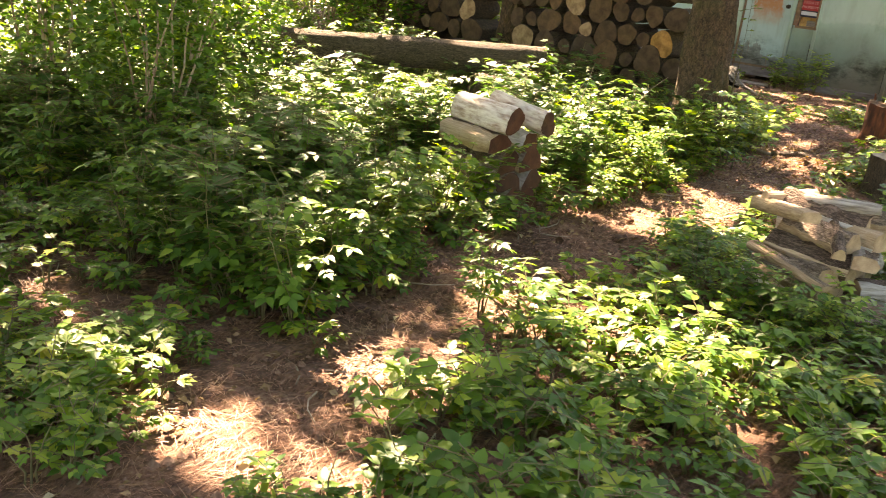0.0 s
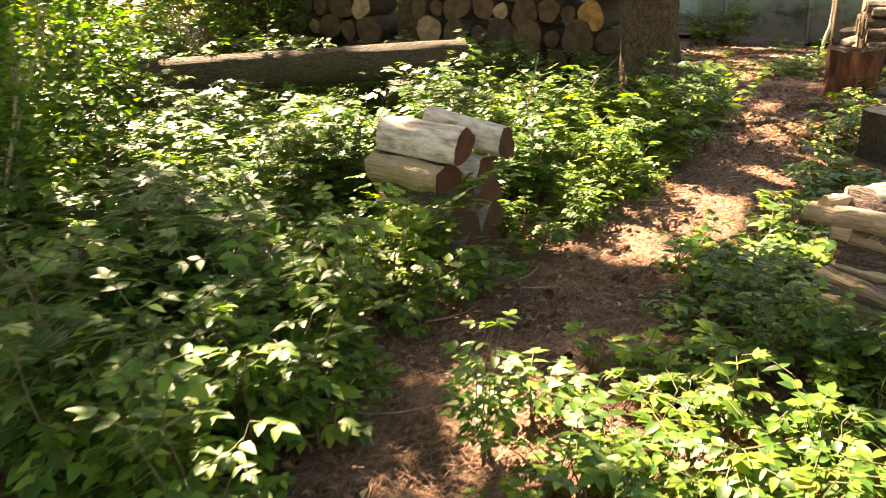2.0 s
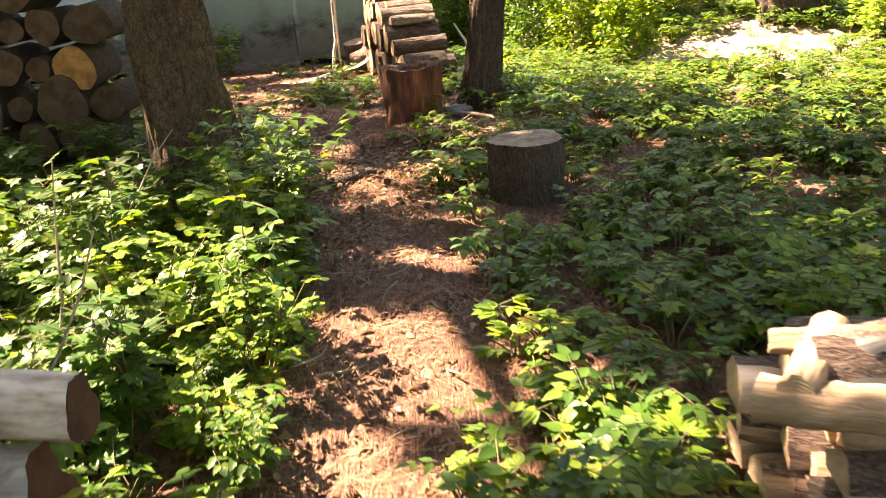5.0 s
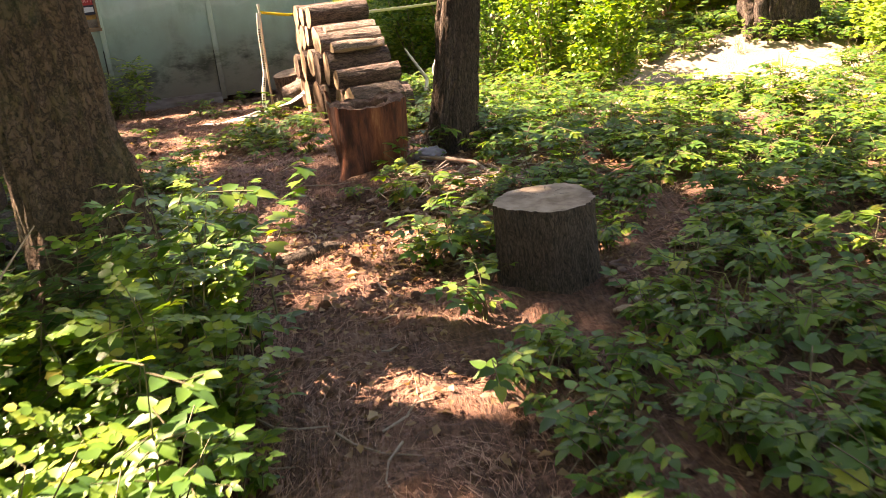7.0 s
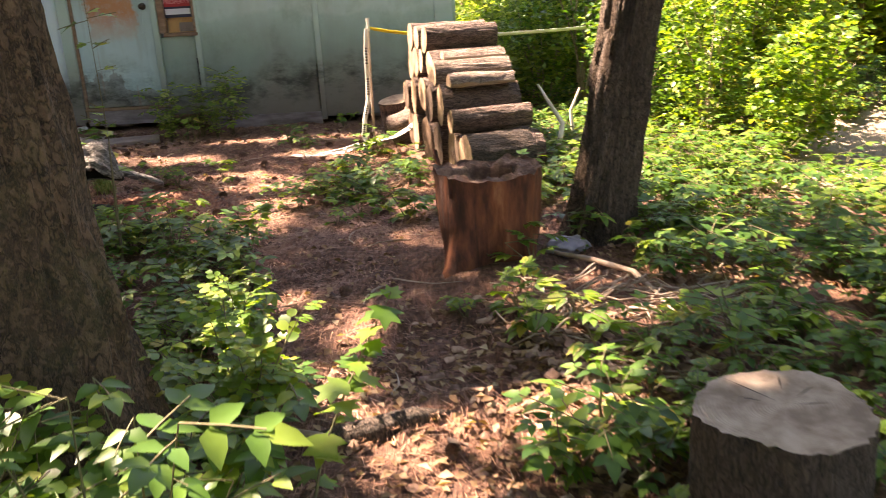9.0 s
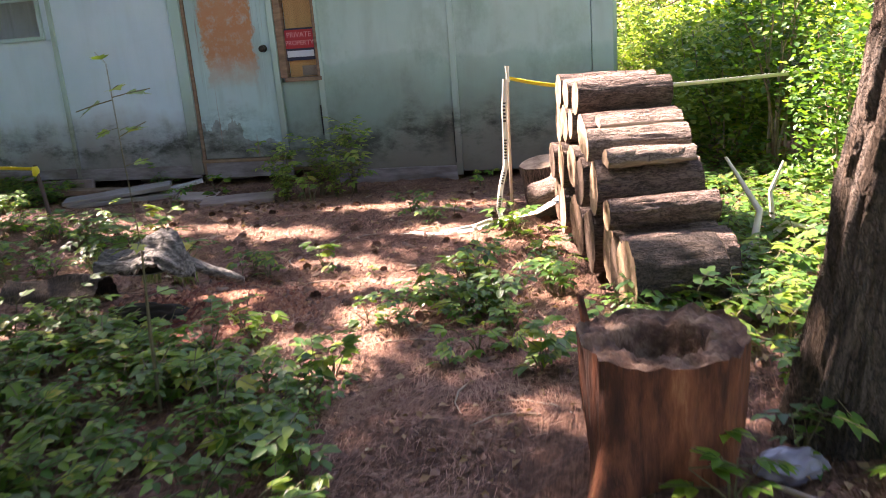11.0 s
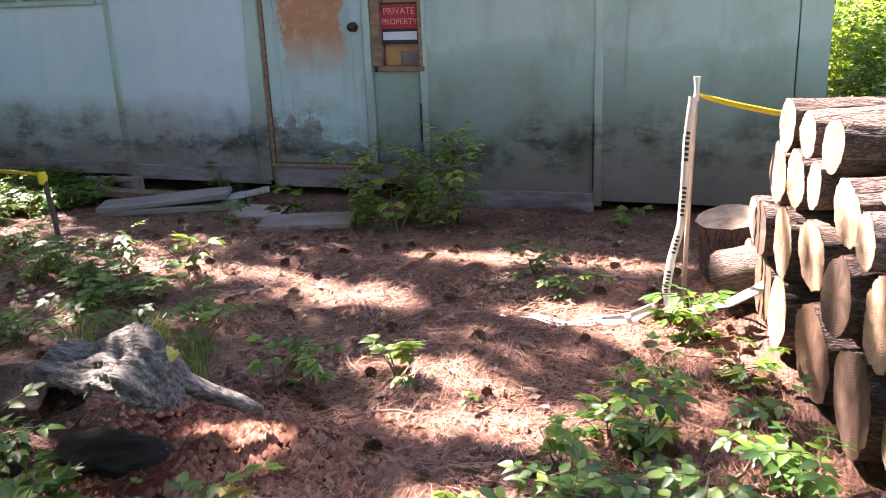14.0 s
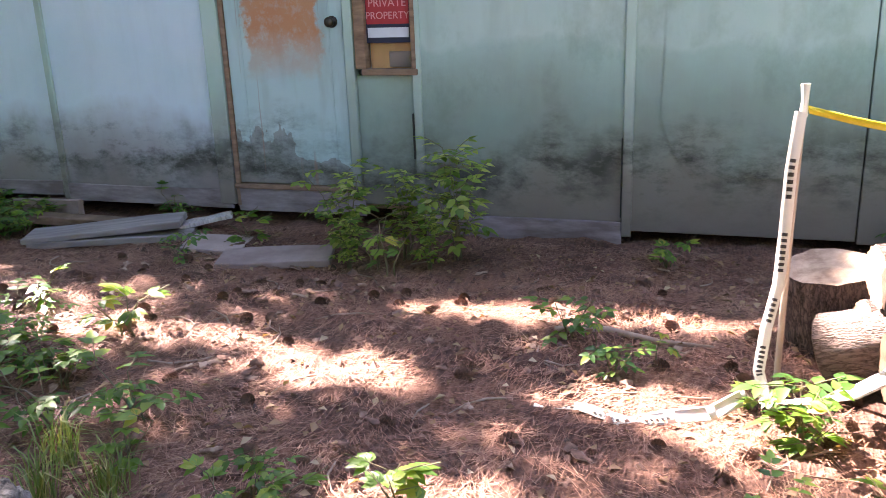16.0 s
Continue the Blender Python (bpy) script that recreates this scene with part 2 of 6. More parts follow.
# painted wall boards: paint, runs, mould towards the bottom edge
def wall_paint(name, paint, rust=None, dirt_top=0.85, streaks=0.5, damp=0.0):
    m, nt, b = material(name, 0.62)
    v = coords(nt, "Object")
    sep = nt.nodes.new("ShaderNodeSeparateXYZ")
    nt.links.new(v, sep.inputs[0])
    big = noise_tex(nt, v, 1.6, 5)
    runs = noise_tex(nt, coords(nt, "Object", (3.2, 3.2, 0.5)), 1.5, 6)
    fine = noise_tex(nt, v, 45, 5, 0.7)
    c = mix(nt, ramp(nt, big, [(0.35, (0, 0, 0)), (0.7, (0.7, 0.7, 0.7))]), paint, tuple(k * s for k, s in zip(paint, (0.74, 0.86, 0.86))))
    c = mix(nt, ramp(nt, runs, [(0.48, (0, 0, 0)), (0.68, (streaks, streaks, streaks))]), c, (0.22, 0.25, 0.22))
    h = math_node(nt, "ADD", sep.outputs["Z"], math_node(nt, "MULTIPLY", math_node(nt, "SUBTRACT", runs, 0.5), 0.32))
    h = math_node(nt, "ADD", h, math_node(nt, "MULTIPLY", math_node(nt, "SUBTRACT", big, 0.5), 0.8))
    if damp:
        c = mix(nt, ramp(nt, h, [(damp - 0.35, (0.9, 0.9, 0.9)), (damp - 0.07, (0.5, 0.5, 0.5)), (damp + 0.05, (0, 0, 0))]), c, mix(nt, 1.0, c, (0.58, 0.7, 0.66), "MULTIPLY"))
        blot = noise_tex(nt, coords(nt, "Object", (1, 1, 0.7)), 2.6, 7, 0.7)
        c = mix(nt, ramp(nt, blot, [(0.52, (0, 0, 0)), (0.66, (0.45, 0.45, 0.45))]), c, mix(nt, 1.0, c, (0.6, 0.64, 0.56), "MULTIPLY"))
    c = mix(nt, ramp(nt, h, [(0.02, (0.9, 0.9, 0.9)), (0.22, (0.8, 0.8, 0.8)), (0.42, (0.55, 0.55, 0.55)), (dirt_top, (0.0, 0.0, 0.0))]), c, (0.16, 0.125, 0.105))
    mould = noise_tex(nt, coords(nt, "Object", (1.3, 1.3, 2.4)), 1.9, 8, 0.72)
    mh = math_node(nt, "MULTIPLY", ramp(nt, mould, [(0.44, (0, 0, 0)), (0.6, (0.95, 0.95, 0.95))]), ramp(nt, h, [(0.06, (0.15, 0.15, 0.15)), (0.26, (1, 1, 1)), (0.36, (0.9, 0.9, 0.9)), (0.6, (0.0, 0.0, 0.0))]))
    c = mix(nt, mh, c, (0.03, 0.037, 0.028))
    if rust:
        x0, x1, z0, z1 = rust
        wob = math_node(nt, "MULTIPLY", math_node(nt, "SUBTRACT", noise_tex(nt, v, 7, 6, 0.7), 0.5), 0.22)
        xs = math_node(nt, "ADD", sep.outputs["X"], wob)
        zs = math_node(nt, "ADD", sep.outputs["Z"], wob)
        def edge(val, lim, sign, soft):
            return math_node(nt, "DIVIDE", math_node(nt, "MULTIPLY", math_node(nt, "SUBTRACT", val, lim), sign), soft, True)
        e = math_node(nt, "MULTIPLY", edge(xs, x0, 1, 0.03), edge(xs, x1, -1, 0.03))
        e = math_node(nt, "MULTIPLY", e, math_node(nt, "MULTIPLY", edge(zs, z0, 1, 0.3), edge(zs, z1, -1, 0.1)))
        e = math_node(nt, "MULTIPLY", e, ramp(nt, noise_tex(nt, v, 11, 6, 0.75), [(0.3, (0.45, 0.45, 0.45)), (0.5, (0.97, 0.97, 0.97))]))
        c = mix(nt, e, c, mix(nt, noise_tex(nt, v, 5, 6, 0.7), (0.5, 0.16, 0.045), (0.46, 0.27, 0.16)))
        st = noise_tex(nt, coords(nt, "Object", (16, 16, 0.8)), 1.3, 4)
        c = mix(nt, ramp(nt, st, [(0.62, (0, 0, 0)), (0.7, (0.6, 0.6, 0.6))]), c, (0.28, 0.16, 0.11))
    nt.links.new(c, b.inputs["Base Color"])
    bump(nt, b, math_node(nt, "ADD", fine, big), 0.25, 0.004)
    return m


M_WALL = wall_paint("turquoise_paint", (0.6, 0.72, 0.82), streaks=0.12, dirt_top=0.7)
M_WALL_G = wall_paint("green_turquoise_paint", (0.44, 0.57, 0.54), dirt_top=0.9, streaks=0.3, damp=1.0)
M_DOOR = wall_paint("door_paint", (0.42, 0.58, 0.6), rust=(-6.09, -5.57, 0.8, 1.98), dirt_top=0.3)
M_TRIM = wall_paint("trim_paint", (0.42, 0.56, 0.52))
M_SKIRT = simple_varied("faded_lilac_board", [(0.3, (0.15, 0.12, 0.12)), (0.7, (0.4, 0.36, 0.38))], scale=(1, 1, 4), nscale=4)
M_BROWNWOOD = simple_varied("brown_window_wood", [(0.3, (0.12, 0.07, 0.045)), (0.7, (0.34, 0.22, 0.15))], scale=(2, 2, 8), nscale=4)
M_GREYBOARD = simple_varied("grey_plank", [(0.3, (0.2, 0.17, 0.16)), (0.7, (0.4, 0.36, 0.34))], scale=(1, 9, 3), nscale=3)
M_CONCRETE = simple_varied("dusty_slab", [(0.3, (0.22, 0.16, 0.14)), (0.7, (0.42, 0.33, 0.29))], nscale=5)
# near black, paints the shade under the building's floor
M_DARK = simple_varied("underfloor_shade", [(0.3, (0.02, 0.016, 0.013)), (0.7, (0.06, 0.045, 0.035))], nscale=6)
M_INSIDE = simple_varied("orange_panelling", [(0.3, (0.55, 0.26, 0.1)), (0.7, (0.75, 0.42, 0.18))], scale=(6, 1, 0.6), nscale=2)
M_ROOF = simple_varied("roof_metal", [(0.3, (0.3, 0.3, 0.29)), (0.7, (0.5, 0.5, 0.48))], nscale=4)
M_CURTAIN = simple_varied("grey_curtain", [(0.3, (0.25, 0.24, 0.24)), (0.7, (0.42, 0.4, 0.4))], scale=(8, 1, 0.8), nscale=2)


def plain(name, color, rough=0.5, metal=0.0):
    m, nt, b = material(name, rough)
    n = noise_tex(nt, coords(nt), 18, 4)
    nt.links.new(mix(nt, math_node(nt, "MULTIPLY", n, 0.4), color, tuple(k * 0.6 for k in color)), b.inputs["Base Color"])
    b.inputs["Metallic"].default_value = metal
    return m


M_TAPE_W = plain("white_tape", (0.72, 0.7, 0.62), 0.35)
M_TAPE_Y = plain("yellow_tape", (0.8, 0.68, 0.04), 0.35)
M_INK = plain("black_ink", (0.02, 0.02, 0.02), 0.5)
M_RED = plain("sign_red", (0.45, 0.03, 0.04), 0.4)
M_NAVY = plain("sign_navy", (0.02, 0.025, 0.06), 0.4)
M_SIGNW = plain("sign_white", (0.65, 0.7, 0.78), 0.4)
M_SIGNTXT = plain("sign_text", (0.75, 0.35, 0.36), 0.4)
M_KNOB = plain("tarnished_knob", (0.06, 0.05, 0.04), 0.35, 0.8)
M_STAKE = plain("rusty_stake", (0.1, 0.07, 0.06), 0.8)
M_POSTWOOD = simple_varied("post_wood", [(0.3, (0.3, 0.22, 0.17)), (0.7, (0.5, 0.4, 0.32))], scale=(6, 6, 1), nscale=6)
M_PLASTIC = plain("grey_plastic_bag", (0.24, 0.22, 0.27), 0.35)
M_GLASS, nt, b = material("window_glass", 0.03)
b.inputs["Transmission Weight"].default_value = 1.0
b.inputs["IOR"].default_value = 1.3
b.inputs["Base Color"].default_value = (0.9, 0.95, 0.95, 1)


# ---- mesh helpers ----
def raw_mesh(name, verts, faces, mats, face_mats=None, smooth=False):
    """A mesh from arrays; faces is an array of equal-sided faces or a list of such arrays."""
    blocks = [np.asarray(f, int) for f in (faces if isinstance(faces, list) else [faces]) if len(f)]
    verts = np.asarray(verts, float)
    me = bpy.data.meshes.new(name)
    me.vertices.add(len(verts))
    me.vertices.foreach_set("co", verts.ravel())
    idx = np.concatenate([f.ravel() for f in blocks])
    tot = np.concatenate([np.full(len(f), f.shape[1]) for f in blocks])
    me.loops.add(len(idx))
    me.loops.foreach_set("vertex_index", idx)
    me.polygons.add(len(tot))
    me.polygons.foreach_set("loop_start", np.concatenate([[0], np.cumsum(tot)[:-1]]))
    me.polygons.foreach_set("loop_total", tot)
    for m in mats if isinstance(mats, (list, tuple)) else [mats]:
        me.materials.append(m)
    if face_mats is not None:
        me.polygons.foreach_set("material_index", np.asarray(face_mats, int))
    if smooth:
        me.polygons.foreach_set("use_smooth", np.ones(len(tot), bool))
    me.update(calc_edges=True)
    return me


def part(name, me, parent, label=""):
    ob = new(name, me)
    ob.parent = parent
    return tagged(ob, label)


def thing(name, at=(0, 0, 0), rz=0.0, label="", category="", group="", kind=""):
    ob = new(name)
    ob.location = at
    ob.rotation_euler = (0, 0, rz)
    return tagged(ob, label, category, group, kind)


def bm_mesh(name, bm, mat, smooth=False):
    me = bpy.data.meshes.new(name)
    bm.normal_update()
    bm.to_mesh(me)
    bm.free()
    for m in mat if isinstance(mat, (list, tuple)) else [mat]:
        me.materials.append(m)
    if smooth:
        me.polygons.foreach_set("use_smooth", np.ones(len(me.polygons), bool))
    return me


def box_mesh(name, x0, x1, y0, y1, z0, z1, mat, bevel=0.004, jitter=0.0, seed=0, cuts=0):
    bm = bmesh.new()
    bmesh.ops.create_cube(bm, size=1)
    for v in bm.verts:
        v.co = Vector(((x0 + x1) / 2 + v.co.x * (x1 - x0), (y0 + y1) / 2 + v.co.y * (y1 - y0), (z0 + z1) / 2 + v.co.z * (z1 - z0)))
    if cuts:
        bmesh.ops.subdivide_edges(bm, edges=[e for e in bm.edges if e.calc_length() > 0.5 * max(x1 - x0, y1 - y0, z1 - z0)], cuts=cuts)
    if jitter:
        r = random.Random(seed)
        for v in bm.verts:
            v.co += Vector((r.uniform(-1, 1), r.uniform(-1, 1), r.uniform(-1, 1))) * jitter
    if bevel:
        bmesh.ops.bevel(bm, geom=list(bm.edges), offset=bevel, segments=1, affect="EDGES", clamp_overlap=True)
    return bm_mesh(name, bm, mat)


def tube(points, radii, sides=6):
    """Verts and faces of a tapered tube along points."""
    pts = [Vector(p) for p in points]
    vs, fs = [], []
    for i, p in enumerate(pts):
        d = (pts[min(i + 1, len(pts) - 1)] - pts[max(i - 1, 0)]).normalized()
        a = d.orthogonal().normalized() if i == 0 else (a - d * a.dot(d)).normalized()
        c = d.cross(a)
        for k in range(sides):
            t = 2 * math.pi * k / sides
            vs.append(p + (a * math.cos(t) + c * math.sin(t)) * radii[i])
    for i in range(len(pts) - 1):
        for k in range(sides):
            k2 = (k + 1) % sides
            fs.append((i * sides + k, i * sides + k2, (i + 1) * sides + k2, (i + 1) * sides + k))
    return [tuple(v) for v in vs], fs


def join(parts):
    """Joins (verts, faces) pairs of equal-sided faces."""
    vs, fs, o = [], [], 0
    for v, f in parts:
        vs.append(np.asarray(v, float).reshape(-1, 3))
        fs.append(np.asarray(f, int) + o)
        o += len(v)
    return np.concatenate(vs), np.concatenate(fs)


# ---- ground ----
def ease(t):
    t = np.clip(t, 0, 1)
    return t * t * (3 - 2 * t)


def ground_z(x, y):
    x, y = np.asarray(x, float), np.asarray(y, float)
    z = -0.09 * ease((y - 12.6) / 1.2) * ease((12 - abs(x + 4)) / 4)
    z = z + 0.13 * np.exp(-((x + 1.9) ** 2 + (y - 9.6) ** 2) / 1.7)
    z = z + 0.3 * np.exp(-((x - 1.6) ** 2 / 3 + (y - 12.4) ** 2 / 2))
    z = z + 0.06 * np.exp(-((x + 1.75) ** 2 + (y - 8.35) ** 2) / 0.2)
    z = z + 0.05 * np.exp(-((x + 2.5) ** 2 + (y - 7.85) ** 2) / 0.05)
    z = z - 0.05 * np.exp(-((x + 4.7) ** 2 + (y - 10.45) ** 2) / 0.06)
    z = z + 0.05 * np.exp(-((x + 4.3 - 0.6 * (y - 10.85)) ** 2 / 0.05 + (y - 10.85) ** 2 / 0.02))
    z = z + 0.018 * np.sin(1.7 * x + 0.6 * y) * np.cos(1.3 * y - 0.5 * x) + 0.008 * np.sin(5.1 * x + 1.1) * np.sin(4.3 * y)
    return z


def gz(x, y):
    return float(ground_z(x, y))


xs = np.concatenate([[-400, -150, -70, -40, -28, -20, -15], np.arange(-12, 4.01, 0.08), [5, 6, 8, 10, 13, 17, 22, 30, 50, 100, 400]])
ys = np.concatenate([[-300, -100, -40, -20, -10, -5, -2.5, -1.2], np.arange(-0.5, 15.01, 0.08), [16, 17, 19, 21, 24, 28, 34, 45, 70, 120, 400]])
X, Y = np.meshgrid(xs, ys)
rng = np.random.default_rng(3)
fine = (X > -12) & (X < 4) & (Y > -0.5) & (Y < 15)
Z = ground_z(X, Y) + np.where(fine, rng.normal(0, 0.013, X.shape), 0)
W, H = len(xs), len(ys)
i = (np.arange(H - 1)[:, None] * W + np.arange(W - 1)).ravel()
ground = new("ground", raw_mesh("ground", np.stack([X, Y, Z], -1).reshape(-1, 3), np.stack([i, i + 1, i + W + 1, i + W], -1), M_GROUND, smooth=True))
tagged(ground, "forest floor of brown soil covered with fallen pine needles", "ground", kind="structure")

# ---- the old painted building ----
WY = 14.38
house = thing("mobile_home", (0, 0, 0), label="long low building with faded turquoise panels and a mouldy lower edge", category="building")
WTOP = 2.45


def panel(x0, x1, z0, z1, y=WY, mat=M_WALL, name="wall_panel", label="", th=0.05, bev=0.004):
    return part(name, box_mesh(name, x0, x1, y, y + th, z0, z1, mat, bev), house, label)


panel(-9.1, -7.575, 0.1, 1.36)
panel(-9.1, -9.0, 1.36, WTOP)
panel(-7.68, -7.575, 1.36, WTOP)
panel(-9.0, -7.68, 2.25, WTOP)
panel(-7.565, -6.35, 0.09, WTOP)
panel(-5.373, -5.0, 0.06, 0.838, mat=M_WALL_G)
panel(-5.31, -5.0, 1.95, WTOP, mat=M_WALL_G)
panel(-4.99, -3.8, 0.02, WTOP, mat=M_WALL_G)
panel(-3.79, -2.62, -0.03, WTOP, mat=M_WALL_G)
panel(-6.2, -5.42, 2.12, WTOP)
panel(-9.13, -9.05, 0.06, WTOP, y=WY - 0.025, mat=M_TRIM, name="corner_trim", th=0.03)
panel(-2.615, -2.44, -0.04, WTOP, y=WY - 0.012, mat=M_WALL_G, name="corner_trim", th=0.06)
for x, z0, w in ((-7.57, 0.0, 0.045), (-4.995, 0.05, 0.05), (-3.795, -0.06, 0.055)):
    panel(x - w / 2, x + w / 2, z0, WTOP, y=WY - 0.022, mat=M_TRIM, name="batten", th=0.025)
panel(-5.03, -5.02, 0.35, 0.62, y=WY - 0.03, mat=M_INK, name="gap_strip", th=0.028)
panel(-3.83, -3.822, 0.05, 0.5, y=WY - 0.028, mat=M_INK, name="gap_strip", th=0.026)
panel(-6.36, -6.25, 0.03, WTOP, y=WY - 0.035, mat=M_TRIM, name="door_jamb", th=0.08)
panel(-6.245, -6.215, 0.02, 2.12, y=WY - 0.02, mat=M_BROWNWOOD, name="door_jamb", th=0.05)
panel(-5.43, -5.375, 0.1, WTOP, y=WY - 0.03, mat=M_TRIM, name="door_jamb", th=0.07)
panel(-6.25, -5.37, 0.135, 0.165, y=WY - 0.03, mat=M_BROWNWOOD, name="threshold", th=0.06)
# skirt boards under the panels
for k, (x0, x1, z0, z1) in enumerate(((-9.1, -7.6, 0.03, 0.13), (-7.55, -6.28, 0.0, 0.12), (-6.24, -5.36, -0.01, 0.133), (-4.97, -3.82, -0.11, 0.02))):
    part("skirt_board", box_mesh("skirt_board", x0, x1, WY - 0.02 - 0.002 * k, WY + 0.0, z0, z1, M_SKIRT, 0.004, 0.006, k, cuts=2), house, "faded lilac grey board")
# raised, peeling sheet on the panel by the corner
bm = bmesh.new()
outline = [(-3.62, 0.9), (-3.63, 0.62), (-3.56, 0.42), (-3.47, 0.31), (-3.3, 0.3), (-3.1, 0.29), (-2.85, 0.31), (-2.72, 0.34), (-2.68, 0.6), (-2.7, 0.9), (-2.7, 1.6), (-3.6, 1.6)]
f = bm.faces.new([bm.verts.new((x, WY - 0.004, z)) for x, z in outline])
r = bmesh.ops.extrude_face_region(bm, geom=[f])
for v in r["geom"]:
    if isinstance(v, bmesh.types.BMVert):
        v.co.y -= 0.006
bmesh.ops.recalc_face_normals(bm, faces=bm.faces)
part("patch_panel", bm_mesh("patch_panel", bm, M_WALL_G), house, "thin sheet patched over the wall, its lower edge cracked")

door = part("door", box_mesh("door", -6.21, -5.435, WY - 0.012, WY + 0.03, 0.17, 2.1, M_DOOR, 0.005), house, "closed pale blue door with a large rusty orange patch")
for x0, x1, z0, z1 in ((-6.12, -6.105, 0.25, 2.0), (-5.535, -5.52, 0.25, 2.0)):
    part("door_moulding", box_mesh("door_moulding", x0, x1, WY - 0.018, WY - 0.0125, z0, z1, M_DOOR, 0.002), door)
bm = bmesh.new()
bmesh.ops.create_uvsphere(bm, u_segments=14, v_segments=9, radius=0.03)
for v in bm.verts:
    v.co = Vector((-5.5 + v.co.x, WY - 0.06 + v.co.y * 0.8, 1.145 + v.co.z))
vs, fs = tube([(-5.5, WY - 0.014, 1.145), (-5.5, WY - 0.022, 1.145), (-5.5, WY - 0.03, 1.145), (-5.5, WY - 0.05, 1.145)], [0.034, 0.034, 0.013, 0.013], 12)
bv = [bm.verts.new(v) for v in vs]
for f in fs:
    bm.faces.new([bv[k] for k in f])
part("door_handle", bm_mesh("door_handle", bm, M_KNOB, True), door, "tarnished round door knob")

# narrow sidelight window
win = part("window", box_mesh("window_sill", -5.325, -4.985, WY - 0.04, WY + 0.05, 0.84, 0.875, M_BROWNWOOD, 0.004), house, "narrow window beside the door with a sign in it")
for nm, x0, x1, z0, z1 in (("frame", -5.365, -5.3, 0.875, 1.95), ("frame", -5.02, -4.995, 0.875, 1.95), ("frame", -5.3, -5.02, 1.93, 1.95)):
    part(nm, box_mesh(nm, x0, x1, WY - 0.03, WY + 0.055, z0, z1, M_BROWNWOOD, 0.003), win)
pane = part("pane", box_mesh("pane", -5.3, -5.02, WY + 0.02, WY + 0.024, 0.875, 1.93, M_GLASS, 0), win, "dusty glass pane")
pane.visible_shadow = False
part("inner_panelling", box_mesh("inner_panelling", -5.3, -5.02, WY + 0.06, WY + 0.07, 0.8, 2.0, M_INSIDE, 0), win, "orange panelling behind the glass")
part("inner_board", box_mesh("inner_board", -5.18, -5.02, WY + 0.045, WY + 0.055, 0.88, 0.97, M_CONCRETE, 0.002), win)
part("inner_shade", box_mesh("inner_shade", -5.2, -5.1, WY + 0.045, WY + 0.055, 1.55, 1.75, M_CURTAIN, 0.002), win)
sign = thing("window_sign", (0, 0, 0), label="small red, white and navy private property sign behind a window", category="sign")
part("sign_board", box_mesh("sign_board", -5.3, -5.022, WY + 0.010, WY + 0.014, 1.02, 1.30, M_NAVY, 0.001), sign)
part("sign_red_field", box_mesh("sign_red_field", -5.295, -5.035, WY + 0.007, WY + 0.0095, 1.125, 1.285, M_RED, 0), sign)
part("sign_white_bar", box_mesh("sign_white_bar", -5.29, -5.04, WY + 0.007, WY + 0.0095, 1.05, 1.105, M_SIGNW, 0), sign)
for k, txt in enumerate(("PRIVATE", "PROPERTY")):
    cu = bpy.data.curves.new("sign_lettering", "FONT")
    cu.body, cu.size, cu.extrude, cu.align_x = txt, 0.062 if k == 0 else 0.056, 0.0008, "CENTER"
    tmp = new("lettering_source", cu)
    me = bpy.data.meshes.new_from_object(tmp)
    bpy.data.objects.remove(tmp)
    me.transform(Matrix.Translation((-5.165, WY + 0.0055, 1.222 - 0.068 * k)) @ Matrix.Rotation(radians(90), 4, "X"))
    me.materials.clear()
    me.materials.append(M_SIGNTXT)
    part("sign_lettering", me, sign)
# wide window
win2 = part("window", box_mesh("window_sill", -9.02, -7.66, WY - 0.03, WY + 0.05, 1.36, 1.395, M_TRIM, 0.004), house, "wide window with grey curtains")
for nm, x0, x1, z0, z1 in (("frame", -9.02, -8.98, 1.395, 2.25), ("frame", -7.70, -7.66, 1.395, 2.25), ("frame", -8.42, -8.36, 1.395, 2.25), ("frame", -8.98, -7.7, 2.21, 2.25), ("frame", -8.36, -7.70, 1.72, 1.74)):
    part(nm, box_mesh(nm, x0, x1, WY - 0.02, WY + 0.04, z0, z1, M_TRIM, 0.003), win2)
for x0, x1 in ((-8.98, -8.42), (-8.36, -7.70)):
    p = part("pane", box_mesh("pane", x0, x1, WY + 0.015, WY + 0.019, 1.395, 2.21, M_GLASS, 0), win2)
    p.visible_shadow = False
part("curtain", box_mesh("curtain", -9.0, -7.68, WY + 0.08, WY + 0.09, 1.38, 2.25, M_CURTAIN, 0), win2, "grey curtain")
# hull of the building
part("end_wall", box_mesh("end_wall", -2.5, -2.44, WY + 0.055, WY + 4.0, -0.05, WTOP, M_WALL_G, 0.003), house)
part("end_wall", box_mesh("end_wall", -9.13, -9.07, WY + 0.055, WY + 4.0, 0.05, WTOP, M_WALL, 0.003), house)
part("back_wall", box_mesh("back_wall", -9.13, -2.44, WY + 4.0, WY + 4.05, 0.0, WTOP, M_WALL, 0.003), house)
part("house_floor", box_mesh("house_floor", -9.05, -2.52, WY + 0.06, WY + 3.99, 0.02, 0.1, M_BROWNWOOD, 0), house)
part("roof", box_mesh("roof", -9.3, -2.3, WY - 0.15, WY + 4.2, WTOP, WTOP + 0.12, M_ROOF, 0.01), house, "flat metal roof")
for x in np.arange(-8.9, -2.6, 0.9):
    part("pier", box_mesh("pier", x, x + 0.3, WY + 0.25, WY + 0.5, -0.2, 0.02, M_CONCRETE, 0.008, 0.01, int(x * 10)), house)
